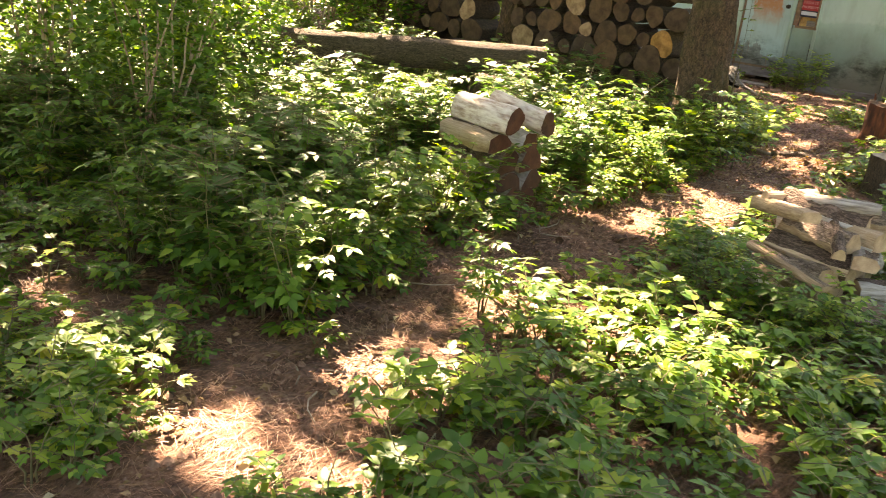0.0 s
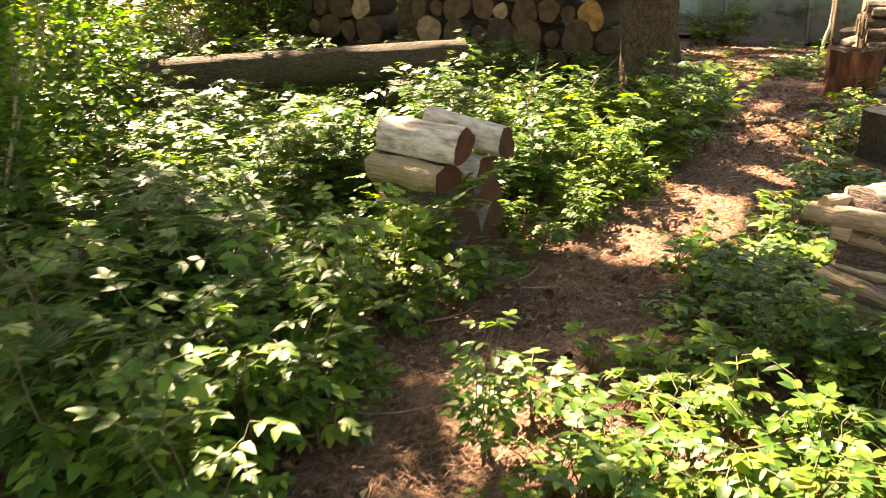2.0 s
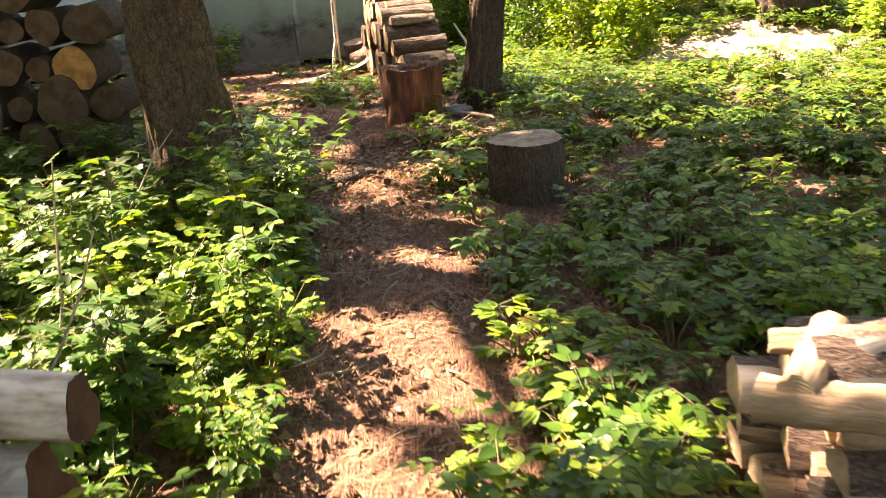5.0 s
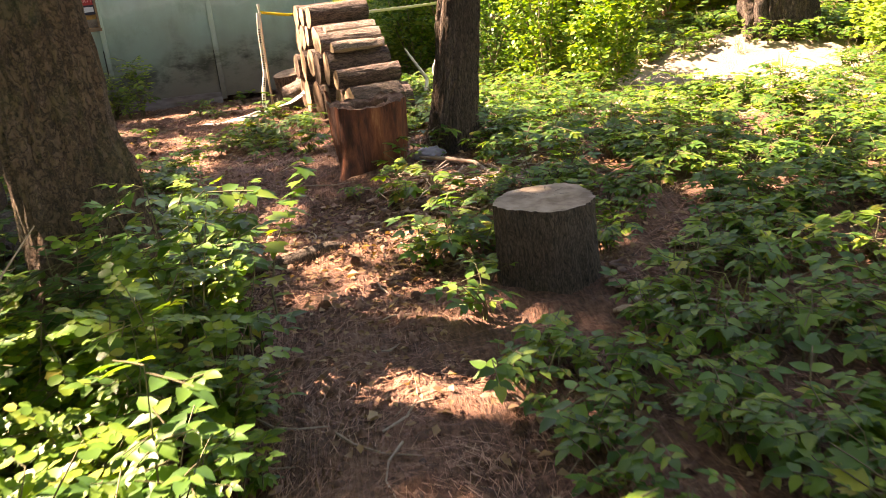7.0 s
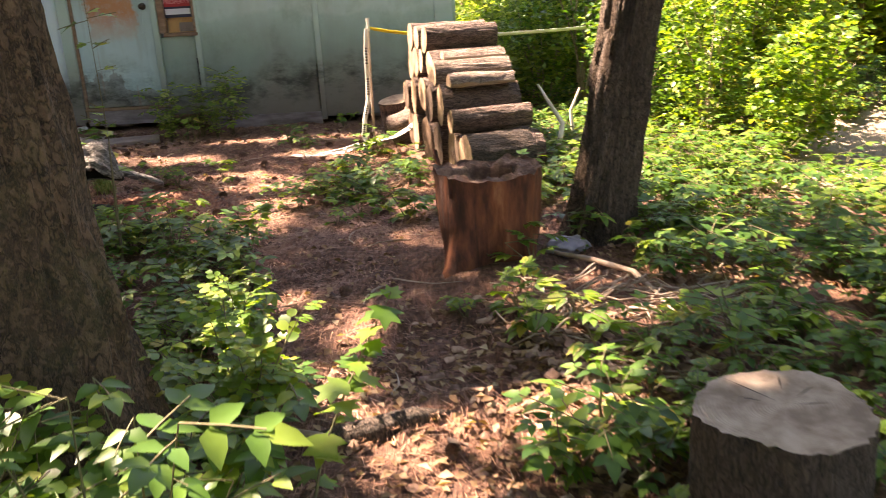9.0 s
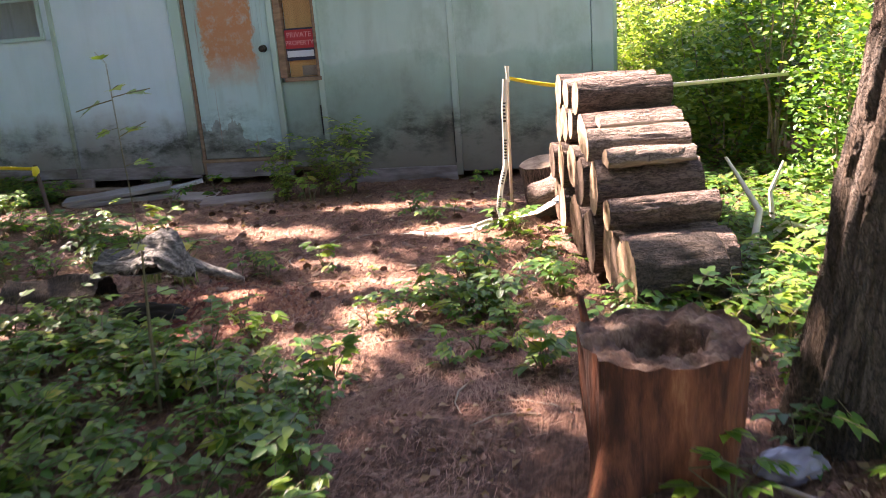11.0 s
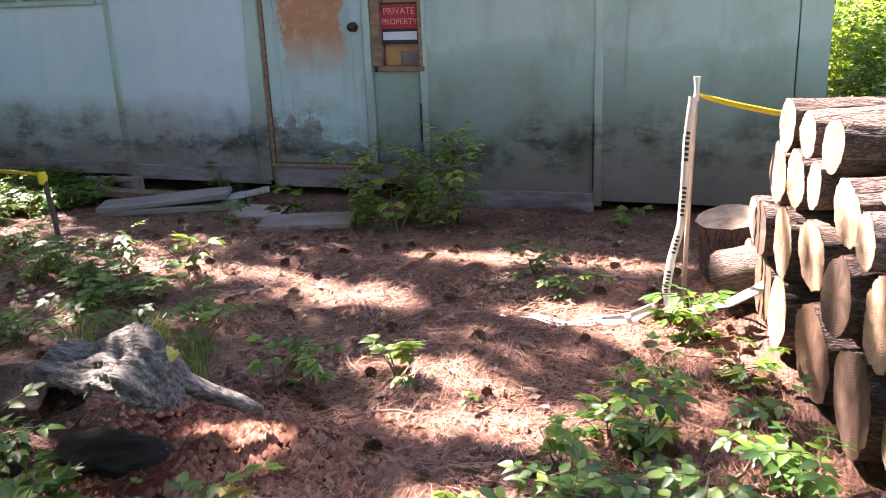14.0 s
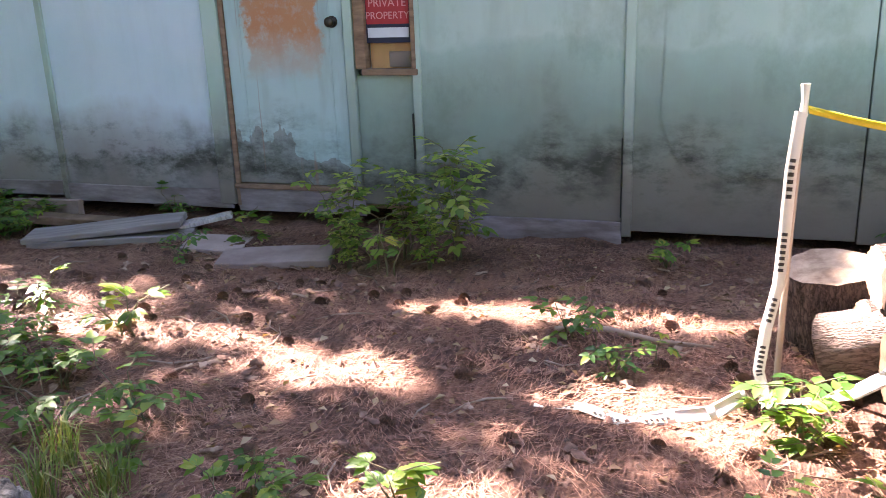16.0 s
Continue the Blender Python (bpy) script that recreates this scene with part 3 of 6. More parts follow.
# added board, coloured dark in place of the shade beneath the floor
part("underside_shadow_board", box_mesh("underside_shade_board", -9.0, -2.6, WY + 0.9, WY + 0.95, -0.25, 0.02, M_DARK, 0), house)

# ---- boards and slabs on the ground before the wall ----
def plank(name, at, size, rz, mat, label, rx=0.0, ry=0.0, seed=0, cat="plank"):
    ob = new(name, box_mesh(name, -size[0] / 2, size[0] / 2, -size[1] / 2, size[1] / 2, 0, size[2], mat, 0.004, 0.004, seed, cuts=3))
    ob.matrix_world = pose(at[0], at[1], at[2], rx, ry, rz)
    return tagged(ob, label, cat)


plank("plank", (-6.84, 13.82, -0.03), (0.92, 0.27, 0.035), 24, M_GREYBOARD, "weathered grey plank lying on another before the wall", ry=-3, seed=1)
plank("plank", (-6.8, 13.84, -0.085), (0.95, 0.3, 0.04), 23, M_GREYBOARD, "lower grey plank lying on the needle litter", seed=2)
plank("plank", (-6.33, 14.12, -0.03), (0.32, 0.12, 0.025), 28, M_SPLIT_GREY, "short splintered pale board", ry=-8, seed=3)
plank("plank", (-7.0, 13.98, -0.05), (1.0, 0.12, 0.05), 4, M_BROWNWOOD, "brown board leaning under the wall edge", ry=2, seed=4)
plank("slab", (-5.6, 13.64, -0.085), (0.62, 0.3, 0.04), 19, M_CONCRETE, "thin dusty paving slab half covered by needles", seed=5, cat="slab")
plank("slab", (-6.07, 13.8, -0.085), (0.36, 0.3, 0.035), 12, M_CONCRETE, "tilted dusty paving slab", ry=3, seed=6, cat="slab")
plank("slab", (-7.55, 14.15, -0.1), (0.5, 0.06, 0.16), 3, M_CONCRETE, "small slab standing under the building", seed=7, cat="slab")


# ---- logs ----
def log_meshes(seed, length, radius, sides=26, squash=0.0, rough=0.03, rings=7, bark=M_LOGBARK, cut=M_CUT):
    r = random.Random(seed)
    ph = [r.uniform(0, 6.28) for _ in range(6)]
    amp = [rough * r.uniform(0.5, 1.3) for _ in range(3)]
    def rad(t, z):
        q = radius * (1 + amp[0] * math.sin(2 * t + ph[0]) + amp[1] * math.sin(3 * t + ph[1] + z) + 0.7 * amp[2] * math.sin(5 * t + ph[2] + 3 * z))
        return q * (1 + 0.03 * noise.noise(Vector((math.cos(t) * 4, math.sin(t) * 4, z * 9 + seed))) * 2.2)
    vs, fs = [], []
    for k in range(rings):
        z = -length / 2 + length * k / (rings - 1)
        for s in range(sides):
            t = 2 * math.pi * s / sides
            q = rad(t, z) + radius * (0.07 if rings > 6 else 0.03) * (noise.noise(Vector((math.cos(t) * 8, math.sin(t) * 8, z * 3.5 + seed * 1.7))) + (0.7 * noise.noise(Vector((math.cos(t) * 17, math.sin(t) * 17, z * 9 + seed))) if sides > 30 else 0))
            vs.append((q * math.cos(t), q * math.sin(t) * (1 - squash), z))
    for k in range(rings - 1):
        for s in range(sides):
            s2 = (s + 1) % sides
            fs.append((k * sides + s, k * sides + s2, (k + 1) * sides + s2, (k + 1) * sides + s))
    body = raw_mesh("bark", vs, np.array(fs), bark, smooth=True)
    caps = []
    for end in (0, 1):
        ring = vs[:sides] if end == 0 else vs[-sides:]
        cv = [(x, y, z + (0.002 if end else -0.002)) for x, y, z in ring]
        cv += [(x * 0.93, y * 0.93, z + (0.003 if end else -0.003)) for x, y, z in ring]
        zc = length / 2 * (1 if end else -1)
        cv += [(x * 0.5, y * 0.5, zc + 0.006 * noise.noise(Vector((x * 20, y * 20, seed)))) for x, y, z in ring]
        cv.append((r.uniform(-0.1, 0.1) * radius, r.uniform(-0.1, 0.1) * radius, zc))
        quads, tris = [], []
        for a in (0, 1):
            for s in range(sides):
                s2 = (s + 1) % sides
                q = (a * sides + s, a * sides + s2, (a + 1) * sides + s2, (a + 1) * sides + s)
                quads.append(q if end else q[::-1])
        for s in range(sides):
            s2 = (s + 1) % sides
            t3 = (2 * sides + s, 2 * sides + s2, 3 * sides)
            tris.append(t3 if end else t3[::-1])
        caps.append(raw_mesh("cut_face", cv, [np.array(quads), np.array(tris)], cut))
    return body, caps


def axis_pose(center, direction, roll=0.0):
    q = Vector(direction).to_track_quat("Z", "Y")
    return Matrix.Translation(center) @ q.to_matrix().to_4x4() @ Matrix.Rotation(roll, 4, "Z")


def make_log(seed, center, direction, length, radius, bark, cut, label, group="", name="log", **kw):
    body, caps = log_meshes(seed, length, radius, bark=bark, cut=cut, **kw)
    ob = thing(name, label=label, category="log", group=group)
    ob.matrix_world = axis_pose(center, direction, seed * 1.3)
    part("bark", body, ob)
    for c in caps:
        part("cut_face", c, ob)
    return ob


# tall stack of rounds, cut faces towards the path
rs = random.Random(11)
CUTS = [(M_CUT, "tan"), (M_CUT_GREY, "grey brown"), (M_CUT_GREY, "grey brown"), (M_CUT, "tan"), (M_CUT_YARD, "pale"), (M_CUT_GREY, "dull brown"), (M_CUT, "light brown")]
n = 0
for x_start, x_end, cols in ((-4.0, -6.15, 0), (-6.62, -9.2, 1)):
    row, z = 0, 0.13
    while z < 1.75:
        x = x_start - (0.0 if row % 2 == 0 else 0.14)
        while x > x_end:
            rad = rs.choice((0.08, 0.11, 0.13, 0.145, 0.16))
            x -= rad
            mat, word = CUTS[rs.randrange(len(CUTS))]
            zz = z + rs.uniform(-0.02, 0.02)
            if abs(x + 4.3) < 0.14 and abs(zz - 0.82) < 0.16:
                mat, word, rad = M_CUT_ORANGE, "orange", 0.135
            make_log(n, (x, 8.1 + 0.24 + rs.uniform(-0.04, 0.04), zz + gz(x, 8.3)), (rs.uniform(-0.05, 0.05), 1, rs.uniform(-0.03, 0.03)), 0.48, rad, M_BARK2, mat, "log with a %s cut face in the tall stack" % word, "logs of the tall stack", sides=20, squash=rs.uniform(0, 0.25), rings=4, rough=0.055)
            x -= rad + 0.006
            n += 1
        z += 0.235
        row += 1

# long fallen trunk before it
make_log(301, (-4.62 - 0.7 * 2.5, 6.62 - 0.72 * 2.5, 0.56), (0.7, 0.72, 0.02), 5.0, 0.135, M_BARK2, M_CUT_GREY, "long felled trunk with brown bark before the stack of logs", name="fallen_trunk", rings=30, rough=0.02)
for k, s in enumerate((0.5, 2.4, 4.3)):
    x, y = -4.62 - 0.7 * s, 6.62 - 0.72 * s
    make_log(310 + k, (x, y, 0.215 + gz(x, y)), (-0.72, 0.7, 0), 0.6, 0.21, M_LOGBARK, M_CUT_GREY, "thick log lying under the long trunk", "support logs")

# stepped pile of thick logs beside the yard, faces towards the yard
U = Vector((0.973, 0.229, 0))
def pile_log(seed, s, z, rad, bark=M_LOGBARK, cut=M_CUT_YARD, length=0.5, sq=0.0, off=0.0, label="thick firewood log with rough bark and a tan cut face, in the stepped pile"):
    base = Vector((-2.385 - 0.229 * s, 10.6 + 0.973 * s, z))
    c = base + U * (length / 2 + off)
    make_log(seed, c, U + Vector((rs.uniform(-0.03, 0.03), rs.uniform(-0.05, 0.05), rs.uniform(-0.03, 0.03))), length, rad, bark, cut, label, "logs of the stepped pile", squash=sq, rings=22, sides=60)


for k, (s, z, rad, bk, ct) in enumerate((
    (-0.15, 0.25, 0.172, 2, 0), (0.11, 0.22, 0.165, 0, 1), (0.37, 0.21, 0.162, 0, 0), (0.65, 0.21, 0.162, 0, 1), (1.07, 0.19, 0.168, 0, 1), (1.42, 0.18, 0.15, 0, 0), (1.72, 0.18, 0.14, 0, 1), (2.0, 0.17, 0.13, 0, 0),
    (0.22, 0.45, 0.085, 0, 0), (0.50, 0.50, 0.13, 0, 0), (0.82, 0.47, 0.13, 0, 1), (1.13, 0.50, 0.138, 0, 0), (1.42, 0.46, 0.13, 0, 0), (1.72, 0.43, 0.115, 0, 1), (1.96, 0.40, 0.1, 0, 0),
    (0.66, 0.69, 0.082, 1, 2), (0.90, 0.715, 0.112, 0, 2), (1.2, 0.725, 0.085, 1, 2), (1.42, 0.70, 0.108, 0, 0), (1.68, 0.66, 0.118, 1, 0),
    (1.08, 0.88, 0.104, 0, 0), (1.30, 0.89, 0.08, 1, 2), (1.55, 0.87, 0.098, 0, 0),
)):
    pile_log(400 + k, s, z, rad, length=0.38 if k == 0 else 0.5, bark=(M_LOGBARK, M_LOGBARK_PALE, M_BARK2)[bk], cut=(M_CUT_YARD, M_CUT, M_CUT_PALE)[ct], sq=(0.0, 0.1, 0.2)[k % 3], off=rs.uniform(-0.03, 0.03), label="thick firewood log with %s bark in the stepped pile" % ("rough dark", "pale ridged", "nearly black")[bk])
make_log(440, (-2.9, 12.86, 0.14), (-0.12, -0.12, 1), 0.36, 0.16, M_LOGBARK, M_CUT_PALE, "short thick log standing on end beside the stepped pile", name="chopping_block")
make_log(441, (-2.76, 12.52, 0.17), (0.95, -0.3, 0.35), 0.4, 0.13, M_LOGBARK_PALE, M_CUT_PALE, "short pale log leaning on the stepped pile")


def split_log(seed, center, direction, length, width, height, kind, label, group, roll=0.0, bark=M_LOGBARK, face=M_SPLIT, tip=M_CUT_RED, name="split_log"):
    """A split billet: flat split faces and a rounded bark side."""
    r = random.Random(seed)
    if kind == "half":
        sec = [(-width / 2, 0)] + [(-math.cos(t) * width / 2, math.sin(t) * height) for t in np.linspace(0.25, math.pi - 0.25, 8)] + [(width / 2, 0)]
    elif kind == "wedge":
        sec = [(-width / 2, -height * 0.1), (-width * 0.42, height * 0.25), (-width * 0.1, height * 0.95), (width * 0.16, height), (width * 0.5, height * 0.5), (width * 0.46, 0)]
    else:
        sec = [(-width / 2, 0), (-width * 0.5, height * 0.8), (-width * 0.2, height), (width * 0.3, height * 0.93), (width / 2, height * 0.5), (width * 0.4, 0)]
    ns, rings = len(sec), 10
    vs = []
    bow = r.uniform(-0.01, 0.01)
    for k in range(rings):
        t = k / (rings - 1)
        z = (t - 0.5) * length
        g = 1 + 0.06 * math.sin(3 * t + seed)
        for j, (x, y) in enumerate(sec):
            vs.append((x * g + bow * math.sin(math.pi * t) + r.uniform(-1, 1) * width * 0.06, y * g * (1 + 0.12 * noise.noise(Vector((z * 9, x * 12, seed)))) + r.uniform(-1, 1) * height * 0.08, z + (r.uniform(-0.006, 0.006) if k in (0, rings - 1) else 0)))
    bark_f, split_f = [], []
    for k in range(rings - 1):
        for j in range(ns):
            j2 = (j + 1) % ns
            q = (k * ns + j, k * ns + j2, (k + 1) * ns + j2, (k + 1) * ns + j)
            (bark_f if (kind != "plank" and 1 <= j < ns - 2) or (kind == "plank" and j == 2) else split_f).append(q)
    ob = thing(name, label=label, category="firewood", group=group)
    ob.matrix_world = axis_pose(center, direction, roll)
    part("bark", raw_mesh("bark", vs, np.array(bark_f), bark), ob)
    part("split_face", raw_mesh("split_face", vs, np.array(split_f), face), ob)
    for end, nm in ((0, "end_face"), (1, "end_face")):
        ring = vs[:ns] if end == 0 else vs[-ns:]
        cx, cy, cz = (sum(v[a] for v in ring) / ns for a in range(3))
        tri = [((j, (j + 1) % ns, ns) if end else ((j + 1) % ns, j, ns)) for j in range(ns)]
        part(nm, raw_mesh(nm, list(ring) + [(cx, cy, cz)], np.array(tri), tip), ob)
    return ob


# low pile of birch-like split logs beside the path
D1 = Vector((0.975, -0.05, -0.02))
for k, (dy, z, w, h, kind, bark, face, off) in enumerate((
    (0.04, 0.02, 0.2, 0.13, "plank", M_LOGBARK, M_SPLIT_GREY, 0.03), (0.22, 0.02, 0.2, 0.13, "half", M_LOGBARK, M_SPLIT_GREY, 0.0), (0.42, 0.02, 0.18, 0.13, "half", M_LOGBARK, M_SPLIT, 0.0),
    (0.02, 0.15, 0.22, 0.12, "half", M_LOGBARK, M_SPLIT_GREY, -0.03), (0.24, 0.15, 0.2, 0.13, "wedge", M_LOGBARK, M_SPLIT_GREY, 0.0), (0.43, 0.15, 0.18, 0.12, "half", M_LOGBARK, M_SPLIT, 0.0),
    (-0.01, 0.28, 0.24, 0.13, "wedge", M_SPLIT_GREY, M_SPLIT_GREY, -0.08), (0.22, 0.29, 0.2, 0.13, "half", M_LOGBARK, M_SPLIT, 0.0), (0.4, 0.28, 0.17, 0.12, "half", M_LOGBARK, M_SPLIT, 0.02),
    (-0.06, 0.42, 0.2, 0.11, "plank", M_LOGBARK_PALE, M_SPLIT, -0.14), (0.14, 0.43, 0.18, 0.12, "half", M_LOGBARK, M_SPLIT, 0.03), (0.34, 0.42, 0.18, 0.12, "half", M_LOGBARK, M_SPLIT, 0.03),
)):
    if dy > 0.3:
        continue
    c = Vector((-3.2 + off * 0.5, 4.13 + dy * 0.9, z * 0.93 + gz(-3.1, 4.2)))
    split_log(500 + k, c, D1 + Vector((0, rs.uniform(-0.06, 0.06), rs.uniform(-0.03, 0.03))), 0.42, w * 1.02, h * 1.04, kind, "split log with silvery weathered side in the low pile", "logs of the low pile", 0.0, M_SPLIT_GREY if k % 3 else M_LOGBARK_PALE, face)
make_log(520, (-3.22, 4.1, 0.595), (0.98, -0.02, -0.05), 0.46, 0.09, M_BIRCH, M_CUT_RED, "round pale log with a dark cut face on the low pile", "logs of the low pile", squash=0.22, rings=16, sides=44, rough=0.06)
make_log(521, (-3.1, 4.29, 0.6), (0.97, -0.1, -0.1), 0.47, 0.078, M_BIRCH, M_CUT_RED, "round silver grey log with a brown cut face on the pile", "logs of the low pile", squash=0.25, rings=16, sides=44, rough=0.06)

for k, (s, z, w, h) in enumerate(((0.42, 0.635, 0.13, 0.075), (0.72, 0.775, 0.11, 0.05), (1.9, 0.5, 0.15, 0.08))):
    split_log(560 + k, Vector((-2.385 - 0.229 * s, 10.6 + 0.973 * s, z)) + U * (0.24 + 0.03 * k), U + Vector((0, rs.uniform(-0.1, 0.1), 0)), 0.42, w, h, ("half", "wedge")[k % 2], "split piece with pale ridged bark on the stepped pile", "logs of the stepped pile", bark=M_LOGBARK_PALE, face=M_SPLIT, tip=M_CUT_YARD)

# heap of split firewood on the other side of the path
D2 = Vector((0.97, -0.22, 0.0))
HEAP = []
for layer in range(5):
    for row in range(5 if layer < 3 else 4):
        HEAP.append((-1.24 + rs.uniform(-0.06, 0.06) + 0.02 * layer, 4.1 + 0.12 * row + 0.03 * layer, 0.01 + 0.095 * layer, rs.uniform(-13, 13), rs.uniform(-5, 5), rs.uniform(0.1, 0.15), rs.uniform(0.07, 0.1), ("wedge", "plank", "half", "wedge")[(layer + 2 * row) % 4], rs.uniform(0.36, 0.47)))
HEAP += [
    (-1.34, 4.2, 0.47, -22, 7, 0.12, 0.06, "plank", 0.4), (-1.2, 4.33, 0.48, 18, -5, 0.12, 0.08, "wedge", 0.42), (-1.04, 4.46, 0.46, 42, 4, 0.12, 0.08, "wedge", 0.4), (-1.38, 4.34, 0.5, 66, 4, 0.1, 0.07, "half", 0.28),
    (-1.05, 4.12, 0.42, -52, -10, 0.06, 0.055, "half", 0.34), (-1.14, 4.38, 0.54, 24, 4, 0.11, 0.045, "plank", 0.36), (-1.3, 4.4, 0.53, -10, 10, 0.05, 0.04, "wedge", 0.28), (-0.92, 4.2, 0.32, -62, 8, 0.13, 0.08, "plank", 0.36),
    (-1.2, 3.99, 0.27, -6, -8, 0.1, 0.03, "plank", 0.46), (-1.22, 3.96, 0.14, -10, -10, 0.12, 0.035, "plank", 0.5), (-1.1, 3.93, 0.02, 8, 0, 0.16, 0.06, "wedge", 0.46), (-0.82, 4.05, 0.02, 30, 0, 0.15, 0.1, "half", 0.42), (-0.78, 4.32, 0.02, 70, 0, 0.16, 0.11, "wedge", 0.44), (-0.8, 4.4, 0.13, 55, 3, 0.15, 0.1, "plank", 0.42),
]
for k, (x, y, z, rz, ry, w, h, kind, L) in enumerate(HEAP):
    d = Matrix.Rotation(radians(rz), 3, "Z") @ D2
    d.z = math.sin(radians(ry))
    split_log(600 + k, Vector((x, y, z * 0.95 + gz(-1.2, 4.3))), d, L, w, h, kind, "split firewood with pale torn faces in a loose heap", "firewood of the loose heap", bark=(M_LOGBARK, M_LOGBARK_PALE, M_SPLIT)[k % 3], face=M_SPLIT if k % 2 else M_SPLIT_GREY, tip=M_CUT_PALE)


# ---- stumps ----
def trunk_mesh(name, points, radii, sides, mat, seed, furrow=0.06, flare=None, scale=7.0):
    """A trunk with furrowed bark; flare: list of (angle, amount) of root buttresses at the bottom."""
    vs, fs = [], []
    z0 = points[0][2]
    for i, (p, rad) in enumerate(zip(points, radii)):
        for s in range(sides):
            t = 2 * math.pi * s / sides
            c, sn = math.cos(t), math.sin(t)
            q = rad * (1 + 0.05 * math.sin(3 * t + seed) + 0.03 * math.sin(5 * t + 2 * seed))
            q *= 1 + furrow * (abs(noise.noise(Vector((c * scale, sn * scale, p[2] * 2.2 + seed)))) * 2 - 0.5) + furrow * 0.4 * noise.noise(Vector((c * 18, sn * 18, p[2] * 9)))
            if flare:
                k = math.exp(-(p[2] - z0) / 0.14)
                for ang, am in flare:
                    d = (t - ang + math.pi) % (2 * math.pi) - math.pi
                    q += am * k * math.exp(-d * d / 0.09)
            vs.append((p[0] + q * c, p[1] + q * sn, p[2]))
    for i in range(len(points) - 1):
        for s in range(sides):
            s2 = (s + 1) % sides
            fs.append((i * sides + s, i * sides + s2, (i + 1) * sides + s2, (i + 1) * sides + s))
    return vs, fs


def cap_mesh(ring, mat, depth=0.0, hollow=0.0, seed=0, rings=6):
    n = len(ring)
    cx, cy, cz = (sum(v[a] for v in ring) / n for a in range(3))
    vs, quads = [], []
    for k in range(rings):
        f = 1 - k / rings
        for j, (x, y, z) in enumerate(ring):
            px, py = cx + (x - cx) * f, cy + (y - cy) * f
            h = z if k == 0 else cz * (1 - f) + z * f
            h += 0.006 * noise.noise(Vector((px * 14, py * 14, seed))) * (k > 0)
            if hollow:
                g = max(0, (hollow - f) / hollow)
                h -= depth * (1 if g > 0.12 else g / 0.12) * (g > 0) + (0.035 * abs(noise.noise(Vector((px * 22, py * 22, seed)))) + 0.022 * abs(noise.noise(Vector((px * 60, py * 60, seed))))) * (k > 0)
            vs.append((px, py, h))
    for k in range(rings - 1):
        for j in range(n):
            j2 = (j + 1) % n
            quads.append((k * n + j, k * n + j2, (k + 1) * n + j2, (k + 1) * n + j))
    vs.append((cx, cy, vs[-1][2] if hollow else cz))
    tris = [((rings - 1) * n + j, (rings - 1) * n + (j + 1) % n, rings * n) for j in range(n)]
    return raw_mesh("cut_face", vs, [np.array(quads), np.array(tris)], mat)


# sawn stump by the path
stump = thing("tree_stump", (-1.635, 7.36, gz(-1.65, 7.36) - 0.03), label="low sawn stump with dark rough bark and a pale top", category="stump")
zs_ = np.linspace(0, 0.355, 12)
vs, fs = trunk_mesh("bark", [(0, 0, z) for z in zs_], [0.2 + 0.02 * math.exp(-z / 0.08) for z in zs_], 72, M_BARK2, 5, 0.07)
part("bark", raw_mesh("bark", vs, np.array(fs), M_BARK2, smooth=True), stump)
crack_v, crack_f = [], []
for k in range(5):
    a, l0, l1 = 0.7 * k + 0.2 * math.sin(3 * k), 0.02 + 0.03 * (k % 3), 0.11 + 0.025 * (k % 4)
    c, s = math.cos(a), math.sin(a)
    o = len(crack_v)
    crack_v += [(c * l0, s * l0, 0.3585), (c * (l0 + l1) / 2 - s * 0.0025, s * (l0 + l1) / 2 + c * 0.0025, 0.3595), (c * l1, s * l1, 0.3595), (c * (l0 + l1) / 2 + s * 0.0025, s * (l0 + l1) / 2 - c * 0.0025, 0.3595)]
    crack_f.append((o, o + 1, o + 2, o + 3))
part("cut_top", cap_mesh([(x, y, z + 0.001) for x, y, z in vs[-72:]], M_STUMPTOP, seed=2), stump, "pale grey sawn top with cracks")
crack_v = [(x, y, z + 0.004) for x, y, z in crack_v]
part("drying_crack", raw_mesh("drying_crack", crack_v, np.array(crack_f), M_SHADEWOOD), stump, "dark drying crack")

# hollow red stump
rstump = thing("hollow_stump", (-2.27, 9.25, gz(-2.27, 9.25) - 0.04), label="rotten red brown stump, hollow inside, with one root flaring out", category="stump")
zs_ = np.linspace(0, 0.41, 16)
vs, fs = trunk_mesh("shell", [(0.0, 0, z) for z in zs_], [0.195 + 0.04 * (z / 0.41) ** 0.7 for z in zs_], 64, M_ROT, 9, 0.06, flare=[(4.15, 0.17), (1.2, 0.05), (5.5, 0.04)])
vs = [(x, y, z + (0.03 * noise.noise(Vector((x * 14, y * 14, 3))) + 0.012 * math.sin(2 * math.atan2(y, x) + 1)) * (z > 0.34)) for x, y, z in vs]
part("shell", raw_mesh("shell", vs, np.array(fs), M_ROT, smooth=True), rstump)
part("hollow_core", cap_mesh(vs[-64:], M_ROTTOP, depth=0.1, hollow=0.55, seed=4, rings=24), rstump, "crumbling hollow core")
for a, h, rr in ((2.6, 0.1, 0.22),):
    w = 0.018
    px, py = rr * math.cos(a), rr * math.sin(a)
    sv = [(px - w, py, 0.25), (px + w, py + 0.01, 0.25), (px + w * 0.8, py + 0.03, 0.25), (px - 0.05, py + 0.02, 0.38 + h), (px - 0.03, py + 0.03, 0.38 + h * 0.9)]
    part("splinter", raw_mesh("splinter", sv, np.array([(0, 1, 3), (1, 2, 4), (1, 4, 3), (2, 0, 3), (2, 3, 4)]), M_ROT), rstump)

